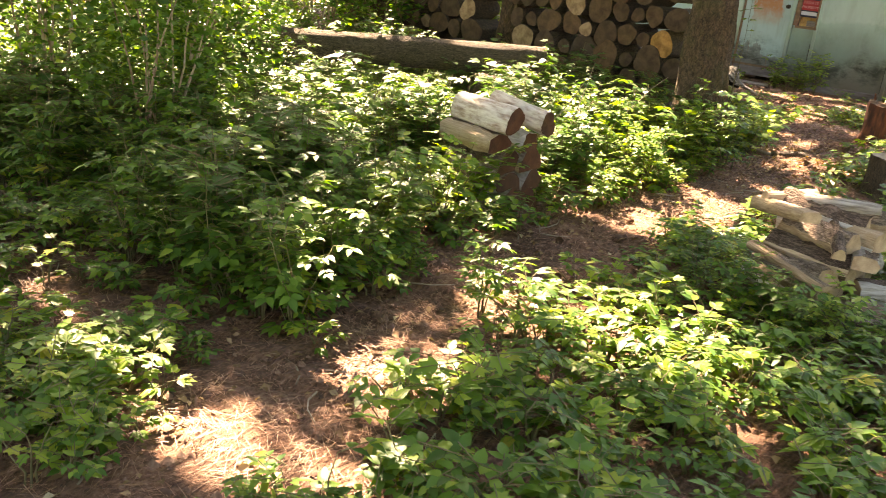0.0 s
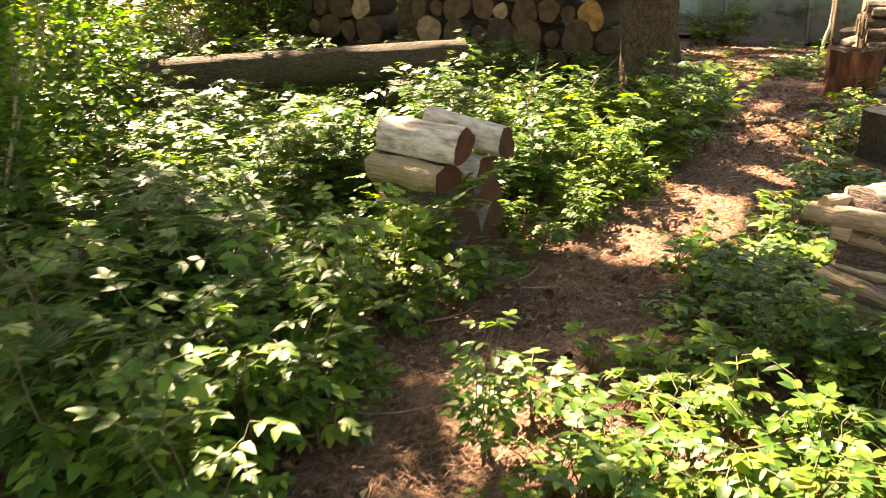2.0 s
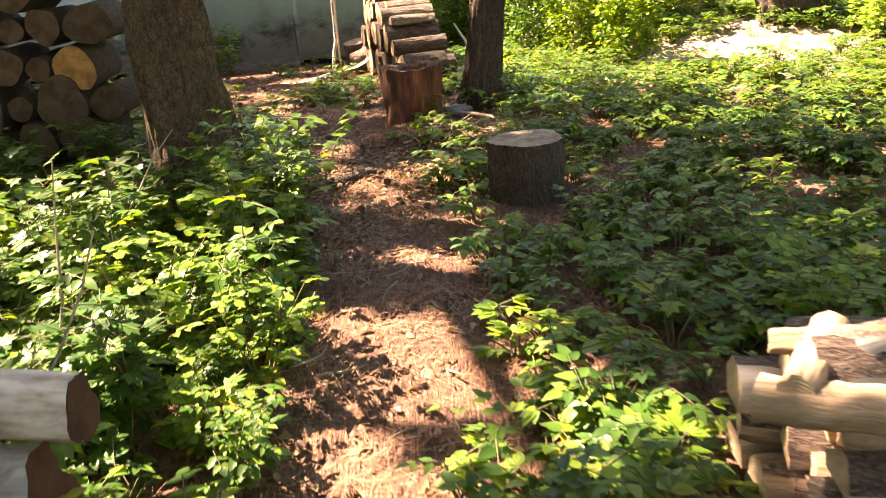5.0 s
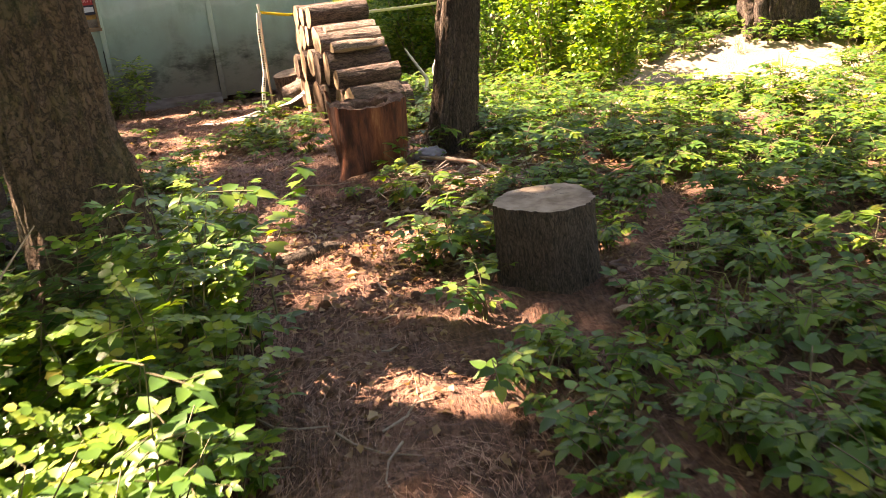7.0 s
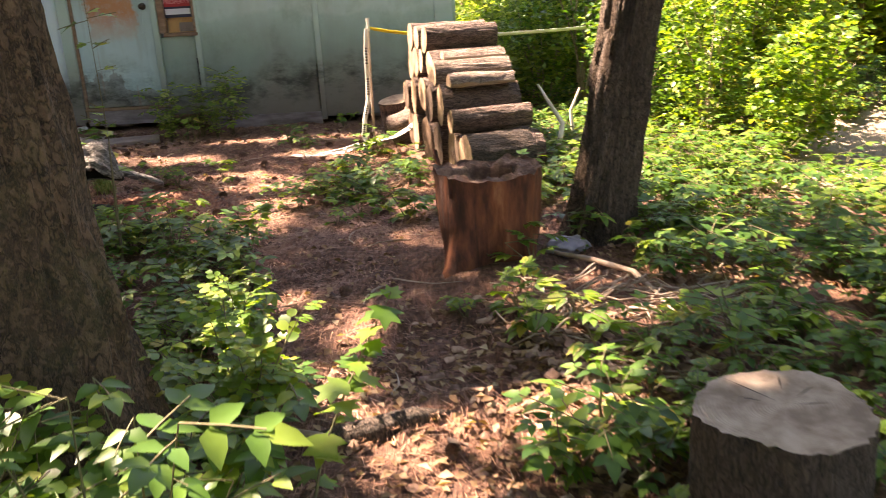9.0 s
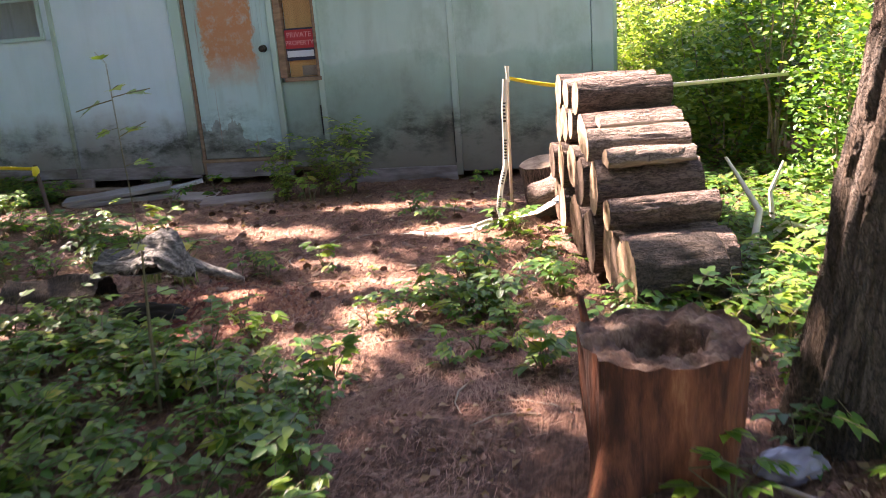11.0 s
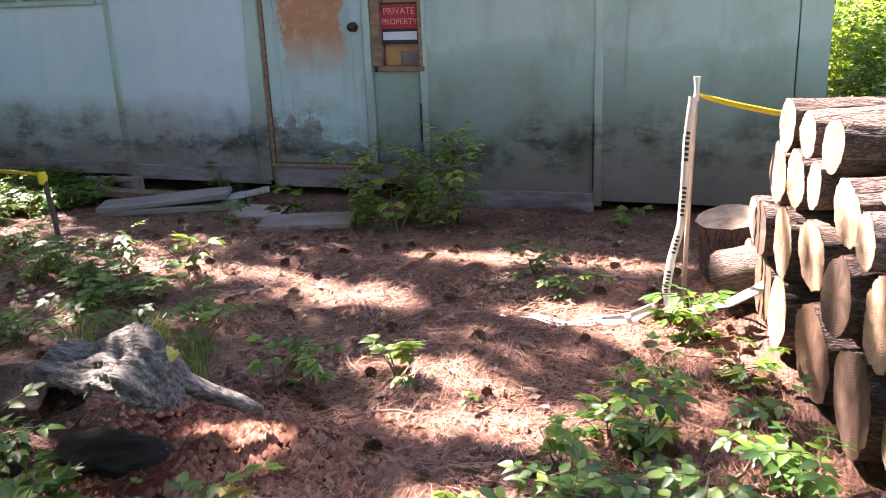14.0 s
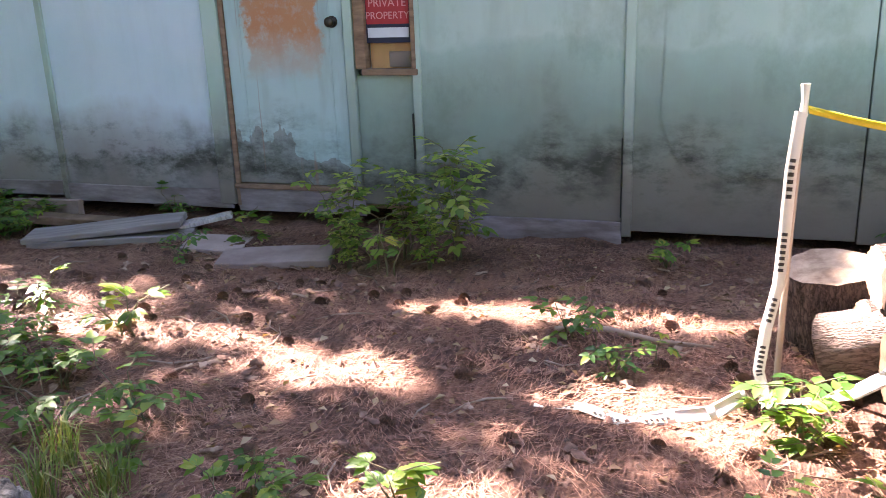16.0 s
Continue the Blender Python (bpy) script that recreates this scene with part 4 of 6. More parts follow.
# weathered rotten stump at the edge of the yard
snag = thing("rotten_log", (-4.78, 10.78, gz(-4.7, 10.8)), label="weathered grey rotten log, hollow and shade-dark beneath, with a broken splinter", category="log")


def shell_layer(inner):
    """The arched rind of the log: over the top and down its back, its near lower side rotted away."""
    nu, nv, vs, fs = 56, 40, [], []
    for i in range(nu):
        t = i / (nu - 1)
        u = -0.24 + 0.56 * t
        knob = math.exp(-((u - 0.13) / 0.15) ** 2)
        taper = 1 if u < 0.18 else max(0.12, 1 - ((u - 0.2) / 0.12) ** 2 * 0.85)
        cy, cz = -0.04 - 0.24 * u, 0.2 + 0.05 * knob
        lip = 12 + 22 * noise.noise(Vector((u * 9, 2.2, 0))) + 14 * noise.noise(Vector((u * 27, 0.3, 0))) - (30 if u < -0.3 else 0)
        for j in range(nv):
            v = radians(lip + (205 - lip) * j / (nv - 1))
            q = (0.105 + 0.05 * knob) * taper
            grain = abs(noise.noise(Vector((u * 2.6 + 0.5 * math.sin(v * 2), v * 3.6, 1.0)))) + 0.4 * abs(noise.noise(Vector((u * 7, v * 11, 4.0))))
            q *= 1 + 0.45 * (grain - 0.35) + 0.3 * noise.noise(Vector((u * 5, v * 1.3, 7)))
            pit = math.exp(-((u - 0.12) ** 2 + ((v - 1.35) * 0.16) ** 2) / 0.0011)
            q -= 0.05 * pit
            if inner:
                q *= 0.8
            vs.append((u, cy - q * math.cos(v) * 1.1, cz + q * math.sin(v) * (1.0 if v < math.pi else 1.3)))
    for i in range(nu - 1):
        for j in range(nv - 1):
            f = (i * nv + j, i * nv + j + 1, (i + 1) * nv + j + 1, (i + 1) * nv + j)
            fs.append(f[::-1] if inner else f)
    return vs, fs, nu, nv


ov, of, nu_, nv_ = shell_layer(False)
iv, if_, _, _ = shell_layer(True)
part("weathered_shell", raw_mesh("weathered_shell", ov, np.array(of), M_SNAG, smooth=True), snag)
# inner layer coloured black for the shadow under the arched rind
part("charred_inside", raw_mesh("charred_inside", iv, np.array(if_), M_SHADEWOOD, smooth=True), snag, "inside painted black for the shade under the log")
rim_v, rim_f = ov + iv, []
m_ = len(ov)
for i in range(nu_ - 1):
    a_, b_ = i * nv_, (i + 1) * nv_
    rim_f.append((a_, b_, m_ + b_, m_ + a_))
for j in range(nv_ - 1):
    for a_, b_ in (((nu_ - 1) * nv_ + j, (nu_ - 1) * nv_ + j + 1), (j + 1, j)):
        rim_f.append((a_, b_, m_ + b_, m_ + a_))
part("broken_rim", raw_mesh("broken_rim", rim_v, np.array(rim_f), M_SNAG), snag)
# flattened black lump added for the shadow in the hollow
bm = bmesh.new()
bmesh.ops.create_icosphere(bm, subdivisions=4, radius=1.0)
for v in bm.verts:
    c = v.co.copy()
    q = 1 + 0.4 * noise.noise(c * 2.4) + 0.1 * noise.noise(c * 8)
    v.co = Vector((0.02 + c.x * 0.2 * q, -0.1 + c.y * 0.11 * q, 0.0 + c.z * 0.045 * q))
part("dark_hollow", bm_mesh("dark_hollow", bm, M_SHADEWOOD, True), snag, "flat black lump painting the shade in the hollow")
sp = []
for x, y, z, w in ((0.17, -0.03, 0.31, 0.045), (0.25, 0.0, 0.25, 0.038), (0.34, 0.03, 0.2, 0.026), (0.42, 0.06, 0.165, 0.02), (0.49, 0.08, 0.125, 0.012)):
    sp += [(x, y - w, z), (x, y + w, z + 0.012), (x, y + w * 0.7, z - 0.022), (x, y - w * 0.8, z - 0.028)]
sf_ = [(4 * k + j, 4 * k + (j + 1) % 4, 4 * k + 4 + (j + 1) % 4, 4 * k + 4 + j) for k in range(4) for j in range(4)] + [(16, 17, 18, 19)]
part("splinter", raw_mesh("splinter", sp, np.array(sf_), M_SNAG), snag, "pale splinter jutting from the end")
bm = bmesh.new()
bmesh.ops.create_icosphere(bm, subdivisions=3, radius=1.0)
for v in bm.verts:
    c = v.co.copy()
    v.co = Vector((0.235 + c.x * 0.035, -0.03 + c.y * 0.045, 0.335 + c.z * 0.022)) + c * 0.02 * noise.noise(c * 4)
part("lichen", bm_mesh("lichen", bm, M_LICHEN, True), snag)
vs, fs = trunk_mesh("x", [(0, 0, z) for z in np.linspace(0, 0.7, 14)], [0.12 + 0.015 * math.sin(z * 9) for z in np.linspace(0, 0.7, 14)], 36, M_SNAG, 3, 0.2)
part("log_body", raw_mesh("log_body", [(-0.3 - z, x * 0.9 + 0.06 + 0.2 * z, 0.055 + y * 0.8 - 0.1 * z) for x, y, z in vs], np.array(fs), M_BARK2, smooth=True), snag, "sunken brown log body")

# ---- trees ----
def limb_path(start, direction, length, r, wobble=0.12, steps=8, lift=0.0):
    p, d = Vector(start), Vector(direction).normalized()
    pts = [p.copy()]
    for _ in range(steps):
        d = (d + Vector((r.uniform(-1, 1), r.uniform(-1, 1), r.uniform(-1, 1) + lift)) * wobble).normalized()
        p = p + d * (length / steps)
        pts.append(p.copy())
    return pts


LIT = (  # crown gaps cut to place sun on the ground (x, y, half widths)
    (-2.25, 5.3, 0.5, 0.3), (-2.6, 5.75, 0.4, 0.16), (-2.2, 6.25, 0.4, 0.09), (-2.5, 7.75, 0.45, 0.12), (-2.3, 7.4, 0.35, 0.1), (-3.95, 6.05, 1.0, 0.45), (-3.1, 6.0, 0.3, 0.2), (-4.3, 5.0, 0.8, 0.4), (-3.7, 4.75, 0.7, 0.4), (-6.6, 4.5, 1.0, 0.5), (-5.0, 3.2, 1.3, 0.5), (-2.1, 1.2, 0.3, 0.12), (-2.35, 6.45, 0.3, 0.1), (-2.05, 6.95, 0.3, 0.12), (-1.95, 7.9, 0.25, 0.1), (-3.5, 12.2, 0.3, 0.12), (-3.9, 11.5, 0.3, 0.12), (0.8, 8.2, 1.2, 0.25), (-0.3, 7.0, 0.4, 0.12), (-4.85, 13.5, 0.3, 0.15),
    (-3.0, 12.1, 0.4, 0.16), (-5.6, 12.45, 0.55, 0.12), (-4.65, 12.25, 0.35, 0.14), (-4.2, 12.95, 0.35, 0.13), (-3.65, 12.95, 0.4, 0.1), (-3.6, 11.2, 0.3, 0.14), (-3.5, 10.65, 0.25, 0.14), (-3.95, 11.9, 0.2, 0.08),
    (-3.5, 10.3, 0.3, 0.1), (-7.3, 12.8, 0.3, 0.1), (-2.75, 5.3, 0.3, 0.15), (-0.95, 4.15, 0.28, 0.15), (-2.5, 4.75, 0.35, 0.2), (-4.4, 10.5, 0.18, 0.08), (-2.3, 6.6, 0.4, 0.1), (-1.75, 4.7, 0.4, 0.2), (-4.3, 10.8, 0.2, 0.08), (-4.2, 2.6, 0.5, 0.2), (-3.4, 2.3, 0.35, 0.15), (-5.4, 2.0, 0.5, 0.2), (-4.9, 2.2, 0.3, 0.12), (-2.05, 7.75, 0.3, 0.15), (-1.75, 8.35, 0.35, 0.1), (-1.0, 8.9, 0.4, 0.12), (-2.75, 8.6, 0.14, 0.2),
    (1.6, 12.4, 3.2, 2.6), (2.5, 8.7, 2.2, 0.7), (1.2, 10.0, 1.2, 0.4), (-1.85, 2.0, 0.3, 0.2), (-1.65, 1.35, 0.35, 0.18), (-1.5, 3.0, 0.6, 0.3), (-2.9, 3.6, 0.25, 0.12),
    (-3.9, 4.2, 0.5, 0.2), (-4.6, 3.4, 0.6, 0.15), (-5.6, 4.6, 0.6, 0.2), (-7.2, 3.4, 0.7, 0.25), (-4.7, 7.3, 0.6, 0.12), (-3.3, 7.2, 0.15, 0.1), (-4.1, 12.95, 0.3, 0.08), (-3.55, 9.9, 0.25, 0.1),
    (-1.25, 7.6, 0.14, 0.1), (0.0, 9.6, 0.5, 0.12), (0.6, 7.6, 0.5, 0.12), (-0.4, 6.2, 0.3, 0.08), (-2.95, 8.08, 0.28, 0.17), (-2.9, 6.72, 0.15, 0.08), (-3.5, 10.0, 0.2, 0.1), (-2.6, 10.2, 0.1, 0.1), (-5.9, 6.5, 0.5, 0.2), (-3.3, 1.4, 0.2, 0.1),
    (-2.65, 12.1, 0.3, 0.35), (-3.1, 8.9, 0.15, 0.1), (-6.8, 11.0, 0.4, 0.1), (-1.9, 8.75, 0.2, 0.06), (-2.5, 8.85, 0.1, 0.08), (-3.3, 4.25, 0.35, 0.28))
LITA = np.array(LIT)


def lit_at(x, y):
    """How far inside an open spot a point of the ground lies (above 0: inside)."""
    wob = 0.25 * np.sin(5.3 * x + 2.1 * y) + 0.2 * np.sin(11 * y - 3 * x)
    d = ((x[:, None] - LITA[:, 0]) / LITA[:, 2]) ** 2 + ((y[:, None] - LITA[:, 1]) / LITA[:, 3]) ** 2
    return 1.7 + wob - d.min(1)


def leaf_cards(pos, rng, size, tilt=0.6, fold=0.25):
    """Pointed folded leaves of four triangles each at pos."""
    n = len(pos)
    a = rng.uniform(0, 2 * np.pi, n)
    nz = np.stack([rng.normal(0, tilt, n), rng.normal(0, tilt, n), np.ones(n)], 1)
    nz /= np.linalg.norm(nz, axis=1)[:, None]
    u = np.stack([np.cos(a), np.sin(a), rng.normal(0, 0.3, n)], 1)
    u -= nz * (u * nz).sum(1)[:, None]
    u /= np.linalg.norm(u, axis=1)[:, None]
    w = np.cross(nz, u)
    s = (size * rng.uniform(0.65, 1.3, n))[:, None]
    v = np.stack([pos, pos + u * s * 0.5 + w * s * 0.33 + nz * s * fold * 0.4, pos + u * s, pos + u * s * 0.5 - w * s * 0.33 + nz * s * fold * 0.4, pos + u * s * 0.5], 1).reshape(-1, 3)
    b = np.arange(n)[:, None] * 5
    f = (b[:, :, None] + np.array([[0, 4, 1], [1, 4, 2], [2, 4, 3], [3, 4, 0]])[None]).reshape(-1, 3)
    return v, f


def crown_leaves(centers, per, spread, size, rng, gaps=True):
    pos = (centers[:, None, :] + rng.normal(0, 1, (len(centers), per, 3)) * np.array(spread)).reshape(-1, 3)
    # drop leaves whose shadow would fall on a LIT spot
    if gaps:
        t = pos[:, 2] / SUN_DIR.z
        inside = lit_at(pos[:, 0] - SUN_DIR.x * t, pos[:, 1] - SUN_DIR.y * t)
        pos = pos[inside < rng.uniform(-0.1, 0.12, len(pos))]
    return leaf_cards(pos, rng, size, 0.5)


def big_tree(name, base, lean, r0, r1, height, bark, seed, label, crown=True, crown_box=None, clumps=500, flare=(), sides=72, crown_z=5.2, fork=0):
    r = random.Random(seed)
    rg = np.random.default_rng(seed)
    z0 = gz(base[0], base[1]) - 0.08
    ob = thing(name, (base[0], base[1], z0), label=label, category="tree")
    zz = np.concatenate([np.linspace(0, 2.2, 60), np.linspace(2.4, height, 16)])
    pts = [(lean[0] * z + 0.03 * math.sin(z * 1.1 + seed), lean[1] * z, z) for z in zz]
    rad = [r1 + (r0 - r1) * math.exp(-z / 0.35) if z < 2.3 else r1 * (1 - 0.75 * (z - 2.3) / (height - 2.3)) for z in zz]
    vs, fs = trunk_mesh("trunk", pts, rad, sides if sides < 50 else 110, bark, seed, 0.13 if bark == M_BARK else 0.17, flare=list(flare), scale=5.0 if bark == M_BARK else 9.0)
    part("trunk", raw_mesh("trunk", vs, np.array(fs), bark, smooth=True), ob, "rough barked trunk")
    limbs, tips = [], []
    for k in range(9 if crown else 0):
        z = r.uniform(crown_z - 1.2, height * 0.92)
        a = r.uniform(0, 6.28)
        pth = limb_path((lean[0] * z, lean[1] * z, z), (math.cos(a), math.sin(a), 0.45), r.uniform(1.8, 3.4), r, lift=0.2)
        limbs.append(tube(pth, np.linspace(r1 * 0.3, 0.015, len(pth)), 6))
        tips += pth[4:]
    if limbs:
        lv, lf = join(limbs)
        part("branchwork", raw_mesh("limbs", lv, lf, bark, smooth=True), ob)
    # unseen crown, its box set by where shade should fall
    if crown:
        x0, x1, y0, y1, c0, c1 = crown_box
        clumps = int(clumps * 0.5)
        cen = np.stack([rg.uniform(x0, x1, clumps), rg.uniform(y0, y1, clumps), rg.uniform(c0, c1, clumps)], 1)
        lv, lf = crown_leaves(cen, 26, (0.28, 0.28, 0.13), 0.15, rg)
        lv = lv - np.array([base[0], base[1], z0])
        part("crown", raw_mesh("crown", lv, lf, M_CANOPY), ob, "unseen leafy crown, its gaps cut to place sun patches")
    return ob


big_tree("tree", (-3.47, 7.52), (-0.01, 0.0), 0.34, 0.198, 10, M_BARK, 21, "thick straight tree with grey brown mossy bark beside the path", crown_box=(-8.5, -3.0, 6.5, 11.5, 5.6, 7.6), clumps=900, flare=((4.2, 0.06), (5.9, 0.07), (2.6, 0.06)))
big_tree("tree", (-1.77, 9.4), (0.165, 0.0), 0.165, 0.122, 9, M_BARK2, 22, "slender leaning tree with rough bark behind the hollow stump", crown_box=(-5.5, -1.0, 8.5, 12.5, 5.4, 7.2), clumps=500, flare=((3.4, 0.05), (0.3, 0.03)))
big_tree("tree", (1.72, 12.0), (-0.02, 0.03), 0.36, 0.29, 10, M_BARK2, 23, "stout tree with sunlit pale brown bark beyond the green clearing", crown_box=(0.5, 3.0, 11.0, 13.5, 6.0, 8.0), clumps=60)
big_tree("tree", (-6.38, 8.4), (0.0, 0.0), 0.24, 0.21, 9, M_BARK, 25, "dark trunk standing between the two stacks of logs", crown_box=(-11.5, -6.0, 7.0, 12.5, 5.6, 7.8), clumps=900)
# six unseen trees from here on, added so their crowns shade the ground
big_tree("tree", (-8.6, 1.2), (0.0, 0.02), 0.25, 0.2, 10, M_BARK2, 26, "tall forest tree with a wide crown, added for its shade", crown_box=(-10.5, -4.5, -1.0, 5.0, 5.4, 7.8), clumps=1100, sides=40)
big_tree("tree", (-9.8, 5.6), (0.02, 0.0), 0.22, 0.18, 10, M_BARK2, 27, "tall forest tree with a wide crown, added for its shade", crown_box=(-10.5, -4.5, 2.5, 8.5, 5.4, 7.8), clumps=1100, sides=40)
big_tree("tree", (-13.0, 13.5), (0.0, 0.0), 0.22, 0.18, 10, M_BARK2, 28, "tall forest tree beside the building, added for its shade", crown_box=(-16.0, -9.0, 10.5, 17.0, 5.6, 8.0), clumps=1100, sides=40)
big_tree("tree", (-5.0, -2.6), (0.0, 0.0), 0.22, 0.18, 10, M_BARK2, 29, "tall forest tree with a wide crown, added for its shade", crown_box=(-8.5, -2.0, -4.5, 2.5, 5.4, 7.8), clumps=1000, sides=40)
big_tree("tree", (-9.9, 18.6), (0.0, 0.0), 0.22, 0.18, 10, M_BARK2, 30, "tall forest tree behind the building, added for its shade", crown_box=(-12.5, -5.0, 12.0, 19.5, 6.2, 8.6), clumps=1300, sides=40)
big_tree("tree", (3.6, 6.4), (0.0, 0.0), 0.2, 0.16, 9, M_BARK2, 31, "tall tree at the edge of the clearing, added for shade", crown_box=(-4.8, 0.5, 3.0, 8.5, 5.4, 7.4), clumps=800, sides=40)


# ---- foliage of plants ----
def leaflet(length, width, tip=1.0, fold=0.25, droop=0.2):
    """One leaf along +x from the origin: eight triangles, folded along its rib."""
    xs_ = np.array([0, 0.28, 0.62, 1.0]) * length
    ws = np.array([0, 1.0, 0.78, 0]) * width / 2
    zc = -droop * length * (xs_ / length) ** 2
    vs = [(xs_[0], 0, 0)]
    for k in (1, 2):
        vs += [(xs_[k], ws[k], zc[k] + fold * ws[k]), (xs_[k], 0, zc[k]), (xs_[k], -ws[k], zc[k] + fold * ws[k])]
    vs.append((xs_[3], 0, zc[3]))
    fs = [(0, 2, 1), (0, 3, 2), (1, 2, 5), (1, 5, 4), (2, 3, 6), (2, 6, 5), (4, 5, 7), (5, 6, 7)]
    return np.array(vs, float), np.array(fs)


def leaf_lobed(size, r):
    """A lobed leaf along +x."""
    rim = [(0.0, 0.0), (0.12, 0.3), (0.3, 0.52), (0.38, 0.3), (0.72, 0.42), (0.66, 0.16), (1.0, 0.0), (0.66, -0.16), (0.72, -0.42), (0.38, -0.3), (0.3, -0.52), (0.12, -0.3)]
    vs = [(x * size, y * size, -0.2 * size * x * x + 0.12 * abs(y) * size) for x, y in rim] + [(0.35 * size, 0, -0.02 * size)]
    return np.array(vs), np.array([(k, 12, (k + 1) % 12) for k in range(12)])[:, [0, 1, 2]]


def leaf_round(size):
    rim = [(math.cos(t) * 0.5 + 0.5, math.sin(t) * 0.42) for t in np.linspace(math.pi, -math.pi, 8)[:-1]]
    vs = [(x * size, y * size, -0.15 * size * x * x + 0.2 * abs(y) * size) for x, y in rim] + [(0.5 * size, 0, -0.03 * size)]
    return np.array(vs), np.array([(k, 7, (k + 1) % 7) for k in range(7)])


def place(vf, origin, yaw, pitch, roll=0.0):
    v, f = vf
    m = Euler((roll, -pitch, yaw)).to_matrix()
    return v @ np.array(m).T + np.array(origin), f


def compound(r, n_pairs, size, kind):
    """A stalked leaf of several leaflets along +x."""
    out = []
    L = size * (0.9 + 0.5 * n_pairs)
    if kind == "pinnate":
        for k in range(n_pairs):
            x = L * (0.35 + 0.5 * k / max(1, n_pairs - 1 + 1e-6))
            s = size * (0.8 + 0.25 * math.sin(math.pi * (k + 0.7) / n_pairs))
            for sg in (1, -1):
                out.append(place(leaflet(s, s * 0.58), (x, 0, -0.1 * x), sg * r.uniform(0.85, 1.15), r.uniform(-0.25, 0.1), sg * 0.2))
        out.append(place(leaflet(size * 1.1, size * 0.62), (L * 0.95, 0, -0.1 * L), 0, -0.1))
    elif kind == "palmate":
        for a in (-1.15, -0.55, 0, 0.55, 1.15):
            s = size * (1.15 - 0.25 * abs(a))
            out.append(place(leaflet(s, s * 0.56), (L * 0.4, 0, 0), a, r.uniform(-0.25, 0.05)))
    elif kind == "lobed":
        out.append(place(leaf_lobed(size * 1.3, r), (L * 0.35, 0, 0), 0, -0.1))
    elif kind == "round":
        for k in range(n_pairs * 2):
            sg = 1 if k % 2 else -1
            out.append(place(leaf_round(size * r.uniform(0.75, 1.1)), (L * (0.15 + 0.8 * k / (2 * n_pairs)), 0, 0), sg * 1.0, r.uniform(-0.2, 0.2)))
        out.append(place(leaf_round(size), (L, 0, 0), 0, -0.1))
    stem = tube([(0, 0, 0), (L * 0.5, 0, 0.0), (L, 0, -0.03 * L)], [size * 0.03] * 3, 3)
    return join(out), stem


def make_plant(seed, height, stems, leaves, size, kind, spread=0.35, pairs=2):
    r = random.Random(seed)
    lv, st = [], []
    for s in range(stems):
        a = r.uniform(0, 6.28)
        lean = r.uniform(0.1, 1.0) * spread
        h = height * r.uniform(0.6, 1.1)
        pth = [Vector((0.02 * math.cos(a), 0.02 * math.sin(a), 0))]
        for k in range(1, 5):
            t = k / 4
            pth.append(Vector((math.cos(a) * lean * h * t ** 1.3 + r.uniform(-1, 1) * 0.03 * h, math.sin(a) * lean * h * t ** 1.3 + r.uniform(-1, 1) * 0.03 * h, h * t)))
        st.append(tube(pth, [0.004 + 0.004 * height, 0.004 + 0.003 * height, 0.003, 0.002, 0.0015], 3))
        for k in range(leaves):
            t = r.uniform(0.3, 1.0) if k else 1.0
            q = min(3, int(t * 4))
            p = pth[q].lerp(pth[q + 1], t * 4 - q) if q < 4 else pth[4]
            (v, f), (sv, sf) = compound(r, pairs, size * r.uniform(0.7, 1.25), kind)
            yaw, pitch = r.uniform(0, 6.28), r.uniform(-0.25, 0.55)
            lv.append(place((v, f), p, yaw, pitch, r.uniform(-0.3, 0.3)))
            st.append(place((np.array(sv), np.array(sf)), p, yaw, pitch))
    return join(lv), join(st)


KINDS = {}
def kind(name, mats, n, **kw):
    KINDS[name] = ([make_plant(50 * len(KINDS) + k, **kw) for k in range(n)], mats)


kind("pinnate", M_LEAF, 6, height=0.17, stems=4, leaves=3, size=0.048, kind="pinnate", spread=0.9, pairs=2)
kind("palmate", M_LEAF_LIGHT, 6, height=0.13, stems=4, leaves=2, size=0.06, kind="palmate", spread=1.0)
kind("lobed", M_LEAF_LIGHT, 5, height=0.22, stems=3, leaves=4, size=0.05, kind="lobed", spread=0.6)
kind("tall_pinnate", M_LEAF, 5, height=0.5, stems=6, leaves=9, size=0.05, kind="pinnate", spread=0.45, pairs=2)
kind("tall_dark", M_LEAF_DARK, 5, height=0.6, stems=8, leaves=18, size=0.055, kind="lobed", spread=0.45)
kind("round", M_LEAF_LIGHT, 4, height=0.42, stems=6, leaves=8, size=0.034, kind="round", spread=0.6, pairs=3)
kind("oak_sprig", M_LEAF_LIGHT, 2, height=0.72, stems=1, leaves=9, size=0.055, kind="lobed", spread=0.2)
# uses the brightened leaf to look lit where it grows in shade
kind("door_bush", M_LEAF_SUN, 2, height=0.55, stems=7, leaves=10, size=0.058, kind="pinnate", spread=0.45, pairs=2)
kind("sapling", M_LEAF_LIGHT, 1, height=1.3, stems=1, leaves=16, size=0.06, kind="lobed", spread=0.15)
kind("sprig", M_LEAF_LIGHT, 4, height=0.2, stems=1, leaves=4, size=0.05, kind="palmate", spread=0.3)

PLANT_MESH = {}
for nm, (variants, mat) in KINDS.items():
    PLANT_MESH[nm] = [(raw_mesh("leaves", v, f, mat), raw_mesh("stems", sv, sf, M_STEM)) for (v, f), (sv, sf) in variants]
PATHX = ((-1.7, -0.5), (-1.75, 1.2), (-1.95, 2.2), (-2.3, 3.2), (-2.45, 4.5), (-2.35, 5.6), (-2.45, 6.8), (-2.65, 8.0), (-3.0, 9.3), (-3.4, 10.4), (-4.2, 12.0))
